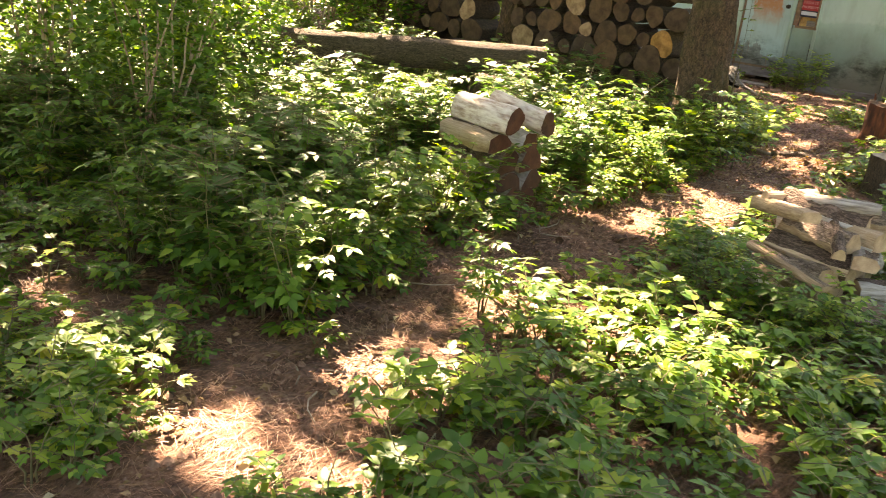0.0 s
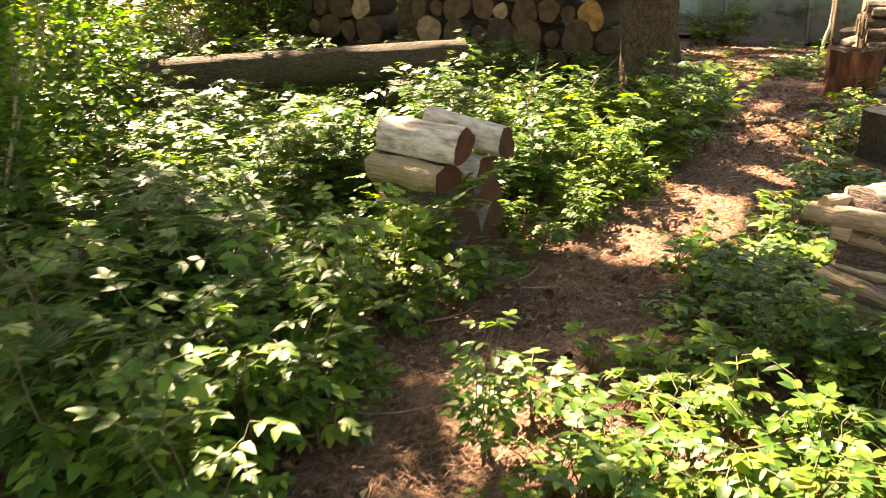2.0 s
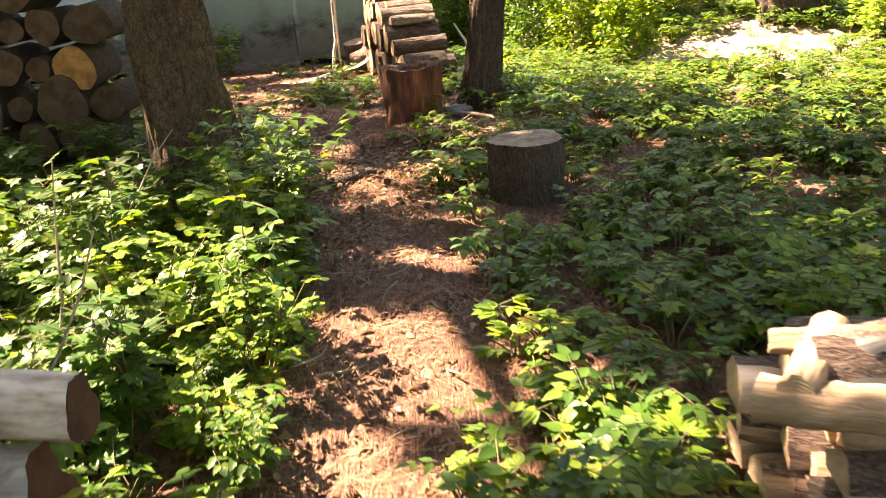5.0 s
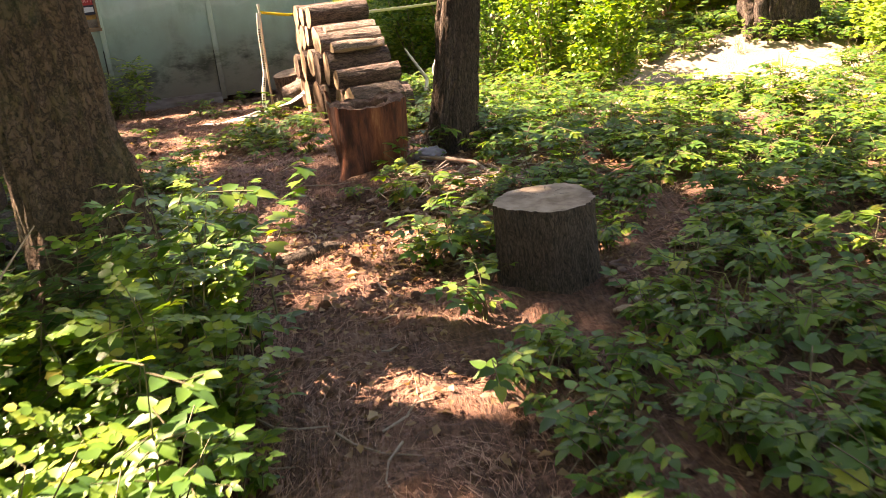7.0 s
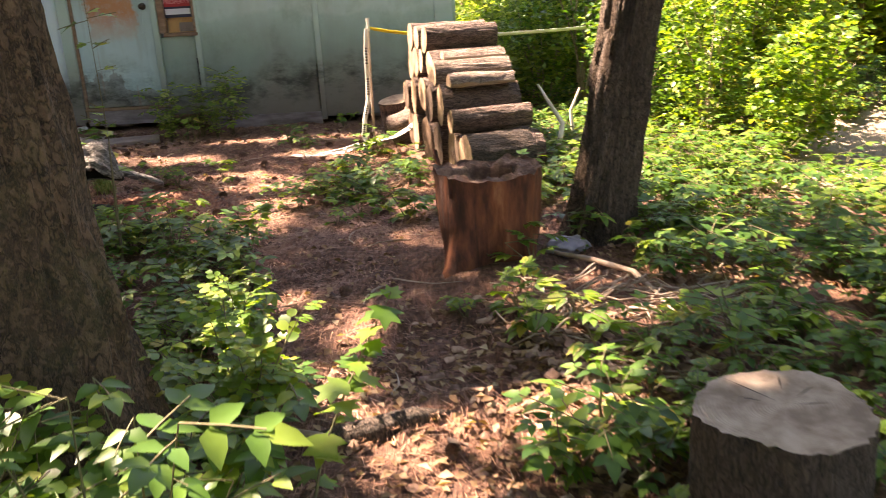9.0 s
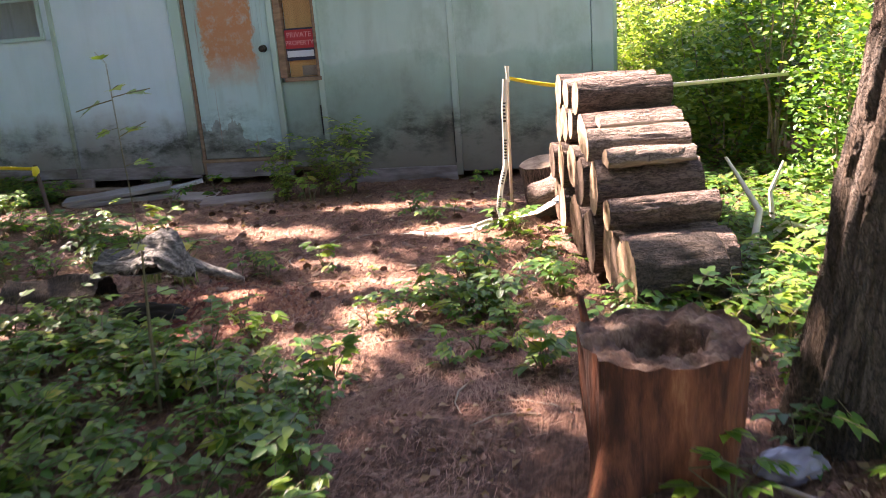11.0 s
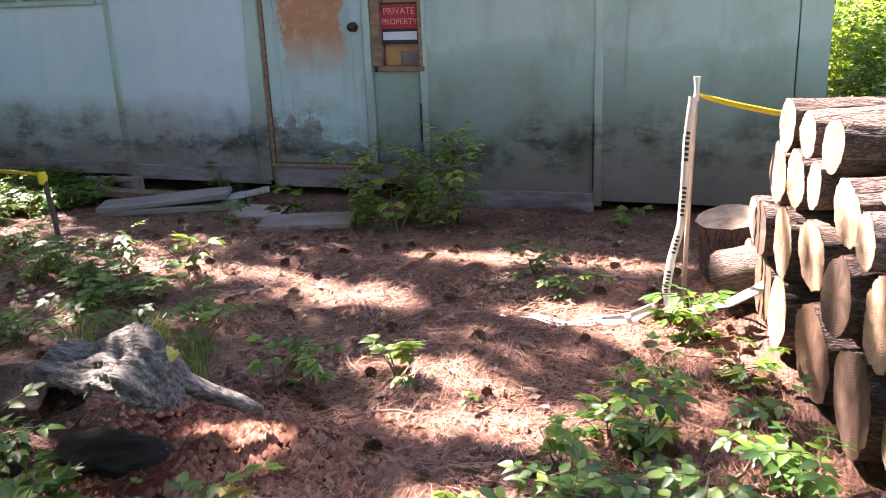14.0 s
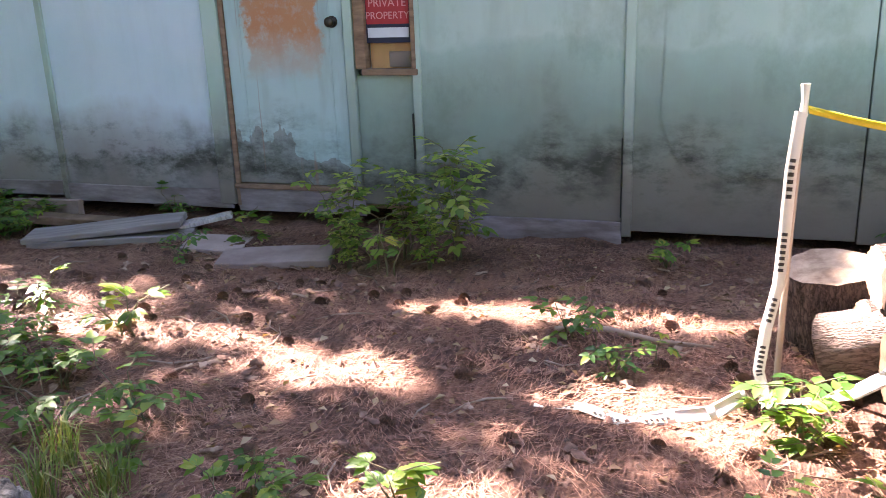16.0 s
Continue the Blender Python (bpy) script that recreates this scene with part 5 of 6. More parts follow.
PX, PY = np.array([p[0] for p in PATHX]), np.array([p[1] for p in PATHX])


def path_off(x, y):
    return x - np.interp(y, PY, PX)


def blocked(x, y):
    """Places where something stands."""
    x, y = np.asarray(x), np.asarray(y)
    b = (y > 14.3) & (x > -9.3) & (x < -2.3)
    for cx, cy, rr in ((-3.47, 7.52, 0.3), (-1.78, 9.4, 0.2), (-1.65, 7.36, 0.24), (-2.3, 9.15, 0.4), (-2.45, 8.85, 0.2), (1.0, 11.4, 0.35), (-3.15, 4.2, 0.25), (-1.75, 8.62, 0.26), (-1.22, 4.35, 0.36), (-4.78, 10.8, 0.28), (-1.83, 6.9, 0.3), (-1.6, 6.95, 0.22), (-2.35, 8.95, 0.25), (-4.55, 10.58, 0.22), (-4.3, 10.78, 0.2)):
        b |= (x - cx) ** 2 + (y - cy) ** 2 < rr * rr
    b |= ((x - 0.75) / 1.25) ** 2 + ((y - 11.1) / 0.62) ** 2 < 1 + 0.25 * np.sin(7 * x) * np.sin(6 * y)
    b |= (y > 8.05) & (y < 8.6) & (x < -3.95) & (x > -9.3)
    b |= (abs((x + 2.385) + 0.229 * (y - 10.6) / 0.973 - 0.27) < 0.33) & (y > 10.4) & (y < 12.9)
    return b


def density(x, y):
    """How thickly low plants grow, 0 to 1."""
    off = path_off(x, y)
    left, right = np.maximum(0, -off), np.maximum(0, off)
    d = np.where(off < 0, ease((left - 0.22) / 0.28), (0.78 + 0.22 * np.sin(4.1 * x + 0.7) * np.sin(3.3 * y)) * ease((right - 0.28) / 0.45))
    d = np.where((y < 4.9) & (off > 0), ease((right - 0.1) / 0.3), d)
    d = np.where((y < 1.95) & (off < 0), 0.3 * ease((left - 0.5) / 0.4) + 0.4 * ease((left - 1.4) / 0.5) + 0.45 * ease((left - 0.2) / 0.2) * ease((1.35 - y) / 0.3), d)
    yard = (y > 9.9) & (x < -2.5) & (x > -7.5) & (y < 14.4)
    rough = 0.5 + 0.5 * np.sin(3.1 * x + 1.7 * y) * np.sin(2.3 * y - 1.9 * x)
    d = np.where(yard, 0.02 + 0.85 * ease((10.75 - y) / 0.4) * (np.abs(x + 4.75) < 1.0) * (x < -4.0) + 0.85 * np.exp(-((x + 3.12 - 0.2 * (y - 10.3)) ** 2 / 0.07 + (y - 11.0) ** 2 / 0.7)), d)
    d = np.where((y > 9.9) & (x < -5.2) & (y < 12.6) & (x > -9), 0.45 * rough * ease((-5.1 - x) / 0.8), d)
    d = np.where((np.abs(x + 2.9) < 0.28) & (np.abs(y - 12.1) < 0.22), 0.9, d)
    nearroots = np.exp(-((x + 2.0) ** 2 + (y - 8.3) ** 2) / 0.25)
    d = d * (1 - 0.35 * nearroots) * (0.72 + 0.28 * rough)
    return np.where(blocked(x, y), 0, d)


prng = np.random.default_rng(77)
spots = []
for nm, count, x0, x1, y0, y1, test in (
    ("pinnate", 7200, -9.5, 4.0, -0.3, 14.3, lambda x, y: density(x, y)),
    ("palmate", 4600, -9.5, 4.0, -0.3, 14.3, lambda x, y: density(x, y)),
    ("lobed", 380, -6.0, 3.0, 0.2, 12.0, lambda x, y: density(x, y)),
    ("tall_pinnate", 800, -8.5, -2.2, 1.85, 7.9, lambda x, y: ((x + 3.0) ** 2 + (y - 3.8) ** 2 > 0.55) * (density(x, y) > 0.2) * (path_off(x, y) < -0.45) * np.where(y > 4.6, 0.25, 0.95)),
    ("tall_dark", 460, -8.5, -2.4, 1.9, 7.5, lambda x, y: ((x + 3.0) ** 2 + (y - 3.8) ** 2 > 0.55) * (density(x, y) > 0.2) * (path_off(x, y) < -0.6) * np.where(y > 4.6, 0.3, 0.95)),
    ("round", 240, -7.0, -2.2, 2.0, 8.0, lambda x, y: (density(x, y) > 0.3) * (path_off(x, y) < -0.35) * 0.6),
    ("round", 40, -0.9, 3.0, 1.0, 6.0, lambda x, y: 0.7 * (density(x, y) > 0.5)),
):
    x, y = prng.uniform(x0, x1, count), prng.uniform(y0, y1, count)
    keep = prng.uniform(0, 1, count) < test(x, y)
    for a, b_ in zip(x[keep], y[keep]):
        spots.append((nm, a, b_, prng.uniform(0.7, 1.25)))
for a, b_, s, nm in ((-4.9, 13.8, 0.85, "door_bush"), (-5.18, 13.72, 0.85, "door_bush"), (-4.62, 13.84, 1.05, "door_bush"), (-5.12, 13.55, 0.5, "door_bush"), (-4.7, 13.6, 0.55, "door_bush"), (-5.0, 13.6, 1.3, "lobed"), (-4.86, 13.45, 1.2, "lobed"), (-3.15, 8.22, 0.75, "round"), (-3.22, 8.35, 0.8, "round"), (-3.0, 8.0, 0.6, "round"),
                     (-3.72, 12.62, 0.7, "sprig"), (-3.5, 12.5, 0.8, "sprig"), (-4.5, 11.3, 0.9, "sprig"), (-6.0, 12.1, 1.0, "lobed"), (-5.8, 11.8, 1.0, "pinnate"), (-5.5, 11.4, 1.1, "pinnate"), (-3.72, 11.3, 0.5, "sprig"), (-4.8, 10.38, 0.8, "sprig"), (-4.72, 10.3, 0.7, "sprig"), (-5.1, 11.75, 1.2, "pinnate"), (-5.3, 11.6, 1.2, "pinnate"), (-4.95, 11.5, 1.0, "palmate"), (-2.15, 8.35, 1.3, "palmate"), (-1.95, 8.1, 1.3, "sprig"), (-2.0, 7.75, 1.2, "pinnate"), (-2.08, 7.6, 1.0, "palmate"), (-1.95, 7.0, 1.2, "pinnate"), (-2.1, 9.0, 1.2, "palmate"), (-4.12, 9.62, 1.0, "sapling"), (-0.85, 4.75, 0.95, "oak_sprig"), (-1.15, 4.78, 0.85, "oak_sprig"), (-0.8, 5.35, 0.8, "oak_sprig"), (-3.2, 6.95, 1.3, "round"), (-2.05, 2.75, 0.8, "tall_pinnate"), (-0.95, 5.35, 1.0, "round"), (-1.35, 5.5, 0.7, "lobed")):
    spots.append((nm, a, b_, s))
for _ in range(60):
    a, b_ = prng.normal(-2.5, 0.3), prng.normal(1.15, 0.25)
    if path_off(a, b_) < -0.3:
        spots.append((("lobed", "pinnate", "palmate")[int(prng.integers(3))], a, b_, prng.uniform(0.6, 1.0)))
for a, b_, s, nm in ((-1.5, 3.72, 0.7, "tall_pinnate"), (-1.3, 3.7, 0.6, "tall_dark"), (-1.05, 3.68, 0.6, "tall_pinnate"), (-1.18, 3.8, 0.65, "tall_pinnate"), (-1.42, 3.85, 0.6, "door_bush"), (-1.62, 3.95, 0.6, "tall_dark"), (-0.85, 3.75, 0.7, "lobed"), (-1.25, 3.62, 0.6, "round"), (-1.72, 4.05, 0.55, "round"), (-0.9, 3.75, 0.6, "door_bush"), (-1.65, 4.45, 0.5, "round"), (-2.75, 4.75, 0.6, "tall_pinnate"), (-2.85, 5.2, 0.5, "tall_dark"), (-3.0, 5.6, 0.6, "tall_dark")):
    spots.append((nm, a, b_, s))
WORD = {"pinnate": "low plant with toothed green leaflets", "palmate": "low light green plant with divided leaves", "lobed": "small seedling with lobed leaves", "tall_pinnate": "knee high bush with green leaflets", "tall_dark": "knee high bush with dark lobed leaves", "round": "thin bush with small round leaves", "sprig": "single thin sprig with bright leaves", "door_bush": "leafy light green bush growing at the wall", "sapling": "slender young tree with few lobed leaves", "oak_sprig": "thin upright seedling with lobed leaves"}
order = sorted(range(len(spots)), key=lambda k: abs(path_off(spots[k][1], spots[k][2])) + (0 if spots[k][0] in ("sprig", "round", "tall_pinnate") else 0.25))
single = set(order[:290])
bulk = {}
for k, (nm, x, y, s) in enumerate(spots):
    j = int(prng.integers(len(PLANT_MESH[nm])))
    yaw = prng.uniform(0, 6.28)
    z = gz(x, y) - 0.005
    if k in single:
        ob = thing("forest_plant", (x, y, z), yaw, WORD[nm] + " beside the path", "plant", "plants beside the path")
        ob.scale = (s, s, s)
        part("foliage", PLANT_MESH[nm][j][0], ob)
        part("stem", PLANT_MESH[nm][j][1], ob)
    else:
        c, sn = math.cos(yaw) * s, math.sin(yaw) * s
        rot = np.array([[c, -sn, 0], [sn, c, 0], [0, 0, s]])
        (v, f), (sv, sf) = KINDS[nm][0][j]
        bulk.setdefault(("leaves", nm), []).append((v @ rot.T + (x, y, z), f))
        bulk.setdefault(("stems", nm), []).append((sv @ rot.T + (x, y, z), sf))
for (what, nm), parts_ in bulk.items():
    v, f = join(parts_)
    ob = new("undergrowth_" + what, raw_mesh("undergrowth_" + what, v, f, KINDS[nm][1] if what == "leaves" else M_STEM))
    tagged(ob, "dense undergrowth, %s" % WORD[nm].replace("single ", ""), "undergrowth", kind="stuff")

# young oak leaning over the path
oak = thing("oak_seedling", (-2.73, 7.12, gz(-2.73, 7.12)), label="thin young oak with lobed leaves leaning over the path", category="plant")
opath = [Vector(p) for p in ((0, 0, -0.01), (-0.02, 0.1, 0.12), (0.0, 0.24, 0.24), (0.05, 0.38, 0.34), (0.1, 0.48, 0.42), (0.16, 0.57, 0.52))]
sv, sf = tube(opath, [0.005, 0.0045, 0.004, 0.003, 0.0025, 0.0015], 6)
part("stem", raw_mesh("stem", sv, np.array(sf), M_STEM), oak)
ro = random.Random(12)
olv = []
for k in range(26):
    t = 0.9 + 4.1 * (k / 25) ** 0.85
    q = min(4, int(t))
    p = opath[q].lerp(opath[q + 1], t - q)
    olv.append(place(leaf_lobed(ro.uniform(0.065, 0.11), ro), p, k * 2.4 + ro.uniform(-0.3, 0.3), ro.uniform(-0.3, 0.4), ro.uniform(-0.3, 0.3)))
ov_, of_ = join(olv)
part("foliage", raw_mesh("foliage", ov_, of_, M_LEAF_LIGHT), oak)

# ---- bushes behind ----
def bush(seed, n_clumps, rx, ry, h, leafsize, mat):
    rg = np.random.default_rng(seed)
    r = random.Random(seed)
    stems, cen = [], []
    for _ in range(9):
        a = r.uniform(0, 6.28)
        pth = limb_path((0.1 * math.cos(a), 0.1 * math.sin(a), 0), (math.cos(a) * 0.5 * rx, math.sin(a) * 0.5 * ry, h), h * 1.05, r, 0.16, 8)
        stems.append(tube(pth, np.linspace(0.02, 0.004, 9), 5))
        cen += [tuple(p) for p in pth[3:]]
    extra = rg.normal(0, 1, (n_clumps, 3))
    extra /= np.linalg.norm(extra, axis=1)[:, None]
    extra *= rg.uniform(0.4, 1.0, (n_clumps, 1)) ** 0.5
    extra = extra * np.array([rx, ry, h * 0.5]) + np.array([0, 0, h * 0.52])
    cen = np.concatenate([np.array(cen), extra])
    pos = (cen[:, None, :] + rg.normal(0, 0.1, (len(cen), 15, 3))).reshape(-1, 3)
    pos[:, 2] = np.maximum(pos[:, 2], 0.03)
    v, f = leaf_cards(pos, rg, leafsize, 0.55)
    sv, sf = join(stems)
    return raw_mesh("leaves", v, f, mat), raw_mesh("stems", sv, sf, M_TWIG)


BUSH = [bush(900 + k, 130, 0.9, 0.9, 1.9 + 0.25 * k, (0.12, 0.1, 0.15, 0.09, 0.12)[k], (M_LEAF_SUN, M_LEAF, M_LEAF_LIGHT, M_LEAF, M_LEAF_LIGHT)[k]) for k in range(5)]
br = random.Random(5)
bush_spots = []
for _ in range(46):
    bush_spots.append((br.uniform(-1.6, 8.0), br.uniform(14.2, 22), br.uniform(0.9, 1.4)))
for _ in range(22):
    bush_spots.append((br.uniform(3.2, 8.0), br.uniform(5.0, 14.5), br.uniform(0.8, 1.2)))
for _ in range(14):
    bush_spots.append((br.uniform(-14, -9.8), br.uniform(10, 18), br.uniform(0.8, 1.3)))
for _ in range(16):
    bush_spots.append((br.uniform(-15, -8.0), br.uniform(2.5, 8.5), br.uniform(0.6, 1.0)))
bush_spots += [(-1.75, 15.3, 0.62), (-1.3, 15.0, 0.6), (-1.7, 17.0, 0.8), (-1.1, 18.8, 0.9), (-2.1, 18.9, 0.95), (-0.3, 20.8, 1.0), (-2.0, 21.5, 1.2), (-3.0, 23.5, 1.3), (-0.5, 25.0, 1.4), (1.5, 27.0, 1.5), (-1.9, 28.0, 1.6), (-4.2, 26.0, 1.5), (-4.3, 2.5, 0.55), (-5.0, 3.1, 0.62), (-5.8, 3.8, 0.66), (-6.9, 4.7, 0.7), (-5.6, 2.4, 0.65), (-6.7, 3.3, 0.7), (-0.6, 13.3, 0.55), (0.0, 13.0, 0.6), (-1.2, 14.0, 0.7), (-0.6, 11.9, 0.42), (0.5, 13.6, 0.7), (-1.0, 12.6, 0.5), (-0.2, 11.2, 0.35), (-9.9, 13.6, 0.7), (-9.7, 12.6, 0.5), (2.3, 10.9, 0.5)]
for k, (x, y, s) in enumerate(bush_spots):
    low = y > 14 and -4.5 < x < 1.6
    if low:
        s = min(0.68 * s, 0.6) if y < 22.5 else 0.55 * s
    # low bushes behind the building get brighter leaves in place of sun
    lm, sm = BUSH[(0, 2)[k % 2] if low else 3 if -8 < x < -3.5 else k % 5]
    ob = thing("bush", (x, y, gz(x, y) - 0.02), br.uniform(0, 6.28), "tall leafy green bush at the edge of the clearing", "bush", "bushes round the clearing")
    ob.scale = (s, s, s)
    part("foliage", lm, ob)
    part("stem", sm, ob)

# far trees: crowns above the bushes
rg = np.random.default_rng(8)
cen = rg.normal(0, 1, (420, 3))
cen /= np.linalg.norm(cen, axis=1)[:, None]
cen = cen * rg.uniform(0.5, 1, (420, 1)) * np.array([2.6, 2.6, 3.4]) + np.array([0, 0, 5.2])
v, f = leaf_cards((cen[:, None, :] + rg.normal(0, 0.35, (420, 22, 3))).reshape(-1, 3), rg, 0.24, 0.6)
FAR_CROWN = raw_mesh("crown", v, f, M_LEAF)
tv, tf = tube([(0, 0, -0.1), (0.05, 0, 2), (0, 0.1, 4), (0.1, 0, 7.5)], [0.2, 0.16, 0.12, 0.03], 12)
FAR_TRUNK = raw_mesh("trunk", tv, np.array(tf), M_BARK2, smooth=True)
fr = random.Random(15)
far_spots = [(7, 24), (11, 21), (9, 27), (14, 17), (12, 12), (15, 8), (13, 3), (-8, 26), (-13, 23), (-17, 18), (-17, 12), (-18, 6), (-16, 0), (18, 24), (7, 33), (14, 30), (10, -6), (2, -9), (-6, -12), (-14, -7)]
for x, y in far_spots:
    ob = thing("forest_tree", (x, y, 0), fr.uniform(0, 6.28), "leafy green forest tree in the distance", "tree", "forest trees")
    s = fr.uniform(0.9, 1.4)
    ob.scale = (s, s, s)
    part("trunk", FAR_TRUNK, ob)
    part("crown", FAR_CROWN, ob)

# drooping pine boughs beyond the building's corner
pine = thing("pine_tree", (0.9, 17.3, 0), label="pine with drooping dark needle boughs behind the building", category="tree")
tv, tf = tube([(0, 0, -0.1), (0, 0, 4), (0.1, 0, 9)], [0.2, 0.17, 0.08], 14)
part("trunk", raw_mesh("trunk", tv, np.array(tf), M_BARK2, smooth=True), pine)
boughs, nd = [], []
r = random.Random(77)
for _ in range(60):
    a, z = r.uniform(0, 6.28), r.uniform(1.75, 5.5)
    pth = limb_path((0, 0, z), (math.cos(a), math.sin(a), -0.1), r.uniform(1.6, 3.2), r, 0.12, 9, -0.35)
    boughs.append(tube(pth, np.linspace(0.03, 0.004, 10), 4))
    for p in pth[2:]:
        for _k in range(34):
            d = Vector((r.gauss(0, 1), r.gauss(0, 1), r.gauss(-0.5, 0.7))).normalized() * r.uniform(0.08, 0.17)
            o = p + Vector((r.gauss(0, 0.1), r.gauss(0, 0.1), r.gauss(-0.05, 0.09)))
            w = Vector((d.y, -d.x, 0.02)).normalized() * 0.006
            nd.append((o - w, o + w, o + d))
bv, bf = join(boughs)
part("boughs", raw_mesh("boughs", bv, bf, M_BARK2), pine)
nv = np.array([[tuple(q) for q in t] for t in nd]).reshape(-1, 3)
part("needles", raw_mesh("needles", nv, np.arange(len(nv)).reshape(-1, 3), M_LEAF_DARK), pine)

# ---- posts and tape ----
post = thing("wooden_post", (-3.13, 12.45, gz(-3.13, 12.45)), label="thin wooden stake with pale tape wound round it", category="post")
tv, tf = tube([(0.03, 0, -0.1), (0.035, 0.02, 0.5), (0.045, 0.03, 0.93)], [0.011, 0.01, 0.009], 8)
part("stake", raw_mesh("stake", tv, np.array(tf), M_POSTWOOD), post)
tv, tf = tube([(0.045, 0.03, 0.9), (0.047, 0.03, 0.95), (0.045, 0.03, 1.0)], [0.013, 0.01, 0.014], 8)
part("tape_knot", raw_mesh("tape_knot", tv, np.array(tf), M_TAPE_W), post, "white knot of tape")


def ribbon(points, width, up=(0, 0, 1), twist=0.0):
    pts = [Vector(p) for p in points]
    vs, fs = [], []
    for i, p in enumerate(pts):
        d = (pts[min(i + 1, len(pts) - 1)] - pts[max(i - 1, 0)]).normalized()
        side = d.cross(Vector(up))
        side = (side.normalized() if side.length > 1e-4 else Vector((1, 0, 0)))
        w = Matrix.Rotation(twist * i, 3, d) @ side * width / 2
        n = d.cross(w).normalized() * 0.0008
        vs += [p - w - n, p + w - n, p + w + n, p - w + n]
    for i in range(len(pts) - 1):
        for a in range(4):
            b2 = (a + 1) % 4
            fs.append((i * 4 + a, i * 4 + b2, i * 4 + 4 + b2, i * 4 + 4 + a))
    return [tuple(v) for v in vs], fs


def tape(name, points, width, mat, label, up=(0, 0, 1), twist=0.0, marks=()):
    ob = thing(name, label=label, category="tape")
    v, f = ribbon(points, width, up, twist)
    part("band", raw_mesh("band", v, np.array(f), mat), ob)
    pts = [Vector(p) for p in points]
    marks = [(a + (b2 - a) * j / n_, a + (b2 - a) * (j + 0.55) / n_) for a, b2 in marks for n_ in (max(4, int((b2 - a) * 9)),) for j in range(n_)]
    for t0, t1 in marks:
        seg = []
        for t in (t0, t1):
            k = min(len(pts) - 2, int(t))
            p = pts[k].lerp(pts[k + 1], t - k)
            seg.append(p + Vector((0, -0.004, 0.001)))
        v, f = ribbon(seg, width * 0.5, up, 0)
        part("printing", raw_mesh("printing", v, np.array(f), M_INK), ob)
    return ob


hang = [(-3.095, 12.44, 0.93), (-3.11, 12.43, 0.75), (-3.113, 12.43, 0.55), (-3.12, 12.42, 0.38), (-3.15, 12.36, 0.25), (-3.165, 12.32, 0.12), (-3.14, 12.27, 0.045), (-3.1, 12.22, 0.03)]
tape("warning_tape", hang, 0.036, M_TAPE_W, "pale warning tape with black printing hanging from the stake", up=(0, 1, 0), marks=((0.8, 1.5), (2.0, 2.8), (3.3, 3.9), (4.4, 5.2)))
P0 = Vector((-3.07, 12.48, 0.93))
P1 = Vector((-2.6, 12.2, 0.865))
P2 = Vector((-2.2, 12.6, 0.84))
cat_ = lambda a, b, s, n=7: [tuple(a.lerp(b, k / (n - 1)) - Vector((0, 0, s * math.sin(math.pi * k / (n - 1))))) for k in range(n)]
tape("warning_tape", cat_(P0, P0.lerp(P1, 0.68), 0.005), 0.034, M_TAPE_Y, "bright yellow tape stretched from the stake to the logs", up=(0, 0.8, 0.6))
tape("warning_tape", cat_(P0.lerp(P1, 0.68), P1, 0.003), 0.03, M_TAPE_W, "pale printed part of the stretched tape", up=(0, 0.8, 0.6), marks=((0.5, 5.5),))
tape("warning_tape", cat_(Vector((-2.1, 12.5, 0.83)), Vector((0.9, 14.1, 0.95)), 0.06, 12), 0.035, M_TAPE_W, "pale tape stretched from the pile of logs into the bushes", up=(0, 0.8, 0.6))
tape("warning_tape", [(-3.85, 12.12, 0.02), (-3.7, 12.13, 0.025), (-3.55, 12.07, 0.02), (-3.42, 12.12, 0.03), (-3.3, 12.15, 0.04), (-3.2, 12.28, 0.05)], 0.05, M_TAPE_W, "pale printed tape lying on the needles", up=(0, 0.2, 1), twist=0.25, marks=((0.4, 0.9), (1.3, 1.9), (2.4, 3.0)))
tape("warning_tape", [(-3.15, 12.24, 0.05), (-3.02, 12.18, 0.1), (-2.9, 12.22, 0.12), (-2.78, 12.27, 0.18), (-2.7, 12.27, 0.26)], 0.05, M_TAPE_W, "crumpled pale tape on the plants at the foot of the pile", up=(0, 0.3, 1), twist=0.3)
tape("warning_tape", [(-2.13, 12.55, 0.83), (-2.12, 12.56, 0.77), (-2.13, 12.55, 0.7)], 0.05, M_TAPE_W, "short white end of tape hanging from the stretched tape", up=(0, 1, 0))

st = thing("metal_stake", (-6.54, 12.46, gz(-6.54, 12.46)), label="thin dark rusty stake with tape tied to its top", category="post")
tv, tf = tube([(0, 0, -0.08), (-0.02, 0, 0.25), (-0.05, 0.0, 0.5)], [0.016, 0.015, 0.014], 6)
part("rod", raw_mesh("rod", tv, np.array(tf), M_STAKE), st)
tv, tf = tube([(-0.055, -0.002, 0.42), (-0.05, 0, 0.46), (-0.052, 0, 0.49)], [0.022, 0.028, 0.018], 8)
part("tape_knot", raw_mesh("tape_knot", tv, np.array(tf), M_TAPE_Y), st)
tape("warning_tape", [(-6.6, 12.46, 0.48), (-6.8, 12.42, 0.50), (-7.05, 12.37, 0.52), (-7.4, 12.3, 0.53)], 0.035, M_TAPE_Y, "yellow tape tied to the rusty stake", up=(0, 0.8, 0.6))
tape("warning_tape", [(-7.4, 12.3, 0.53), (-8.4, 12.1, 0.55), (-9.6, 11.9, 0.6)], 0.035, M_TAPE_W, "pale tape stretched into the bushes", up=(0, 0.8, 0.6))

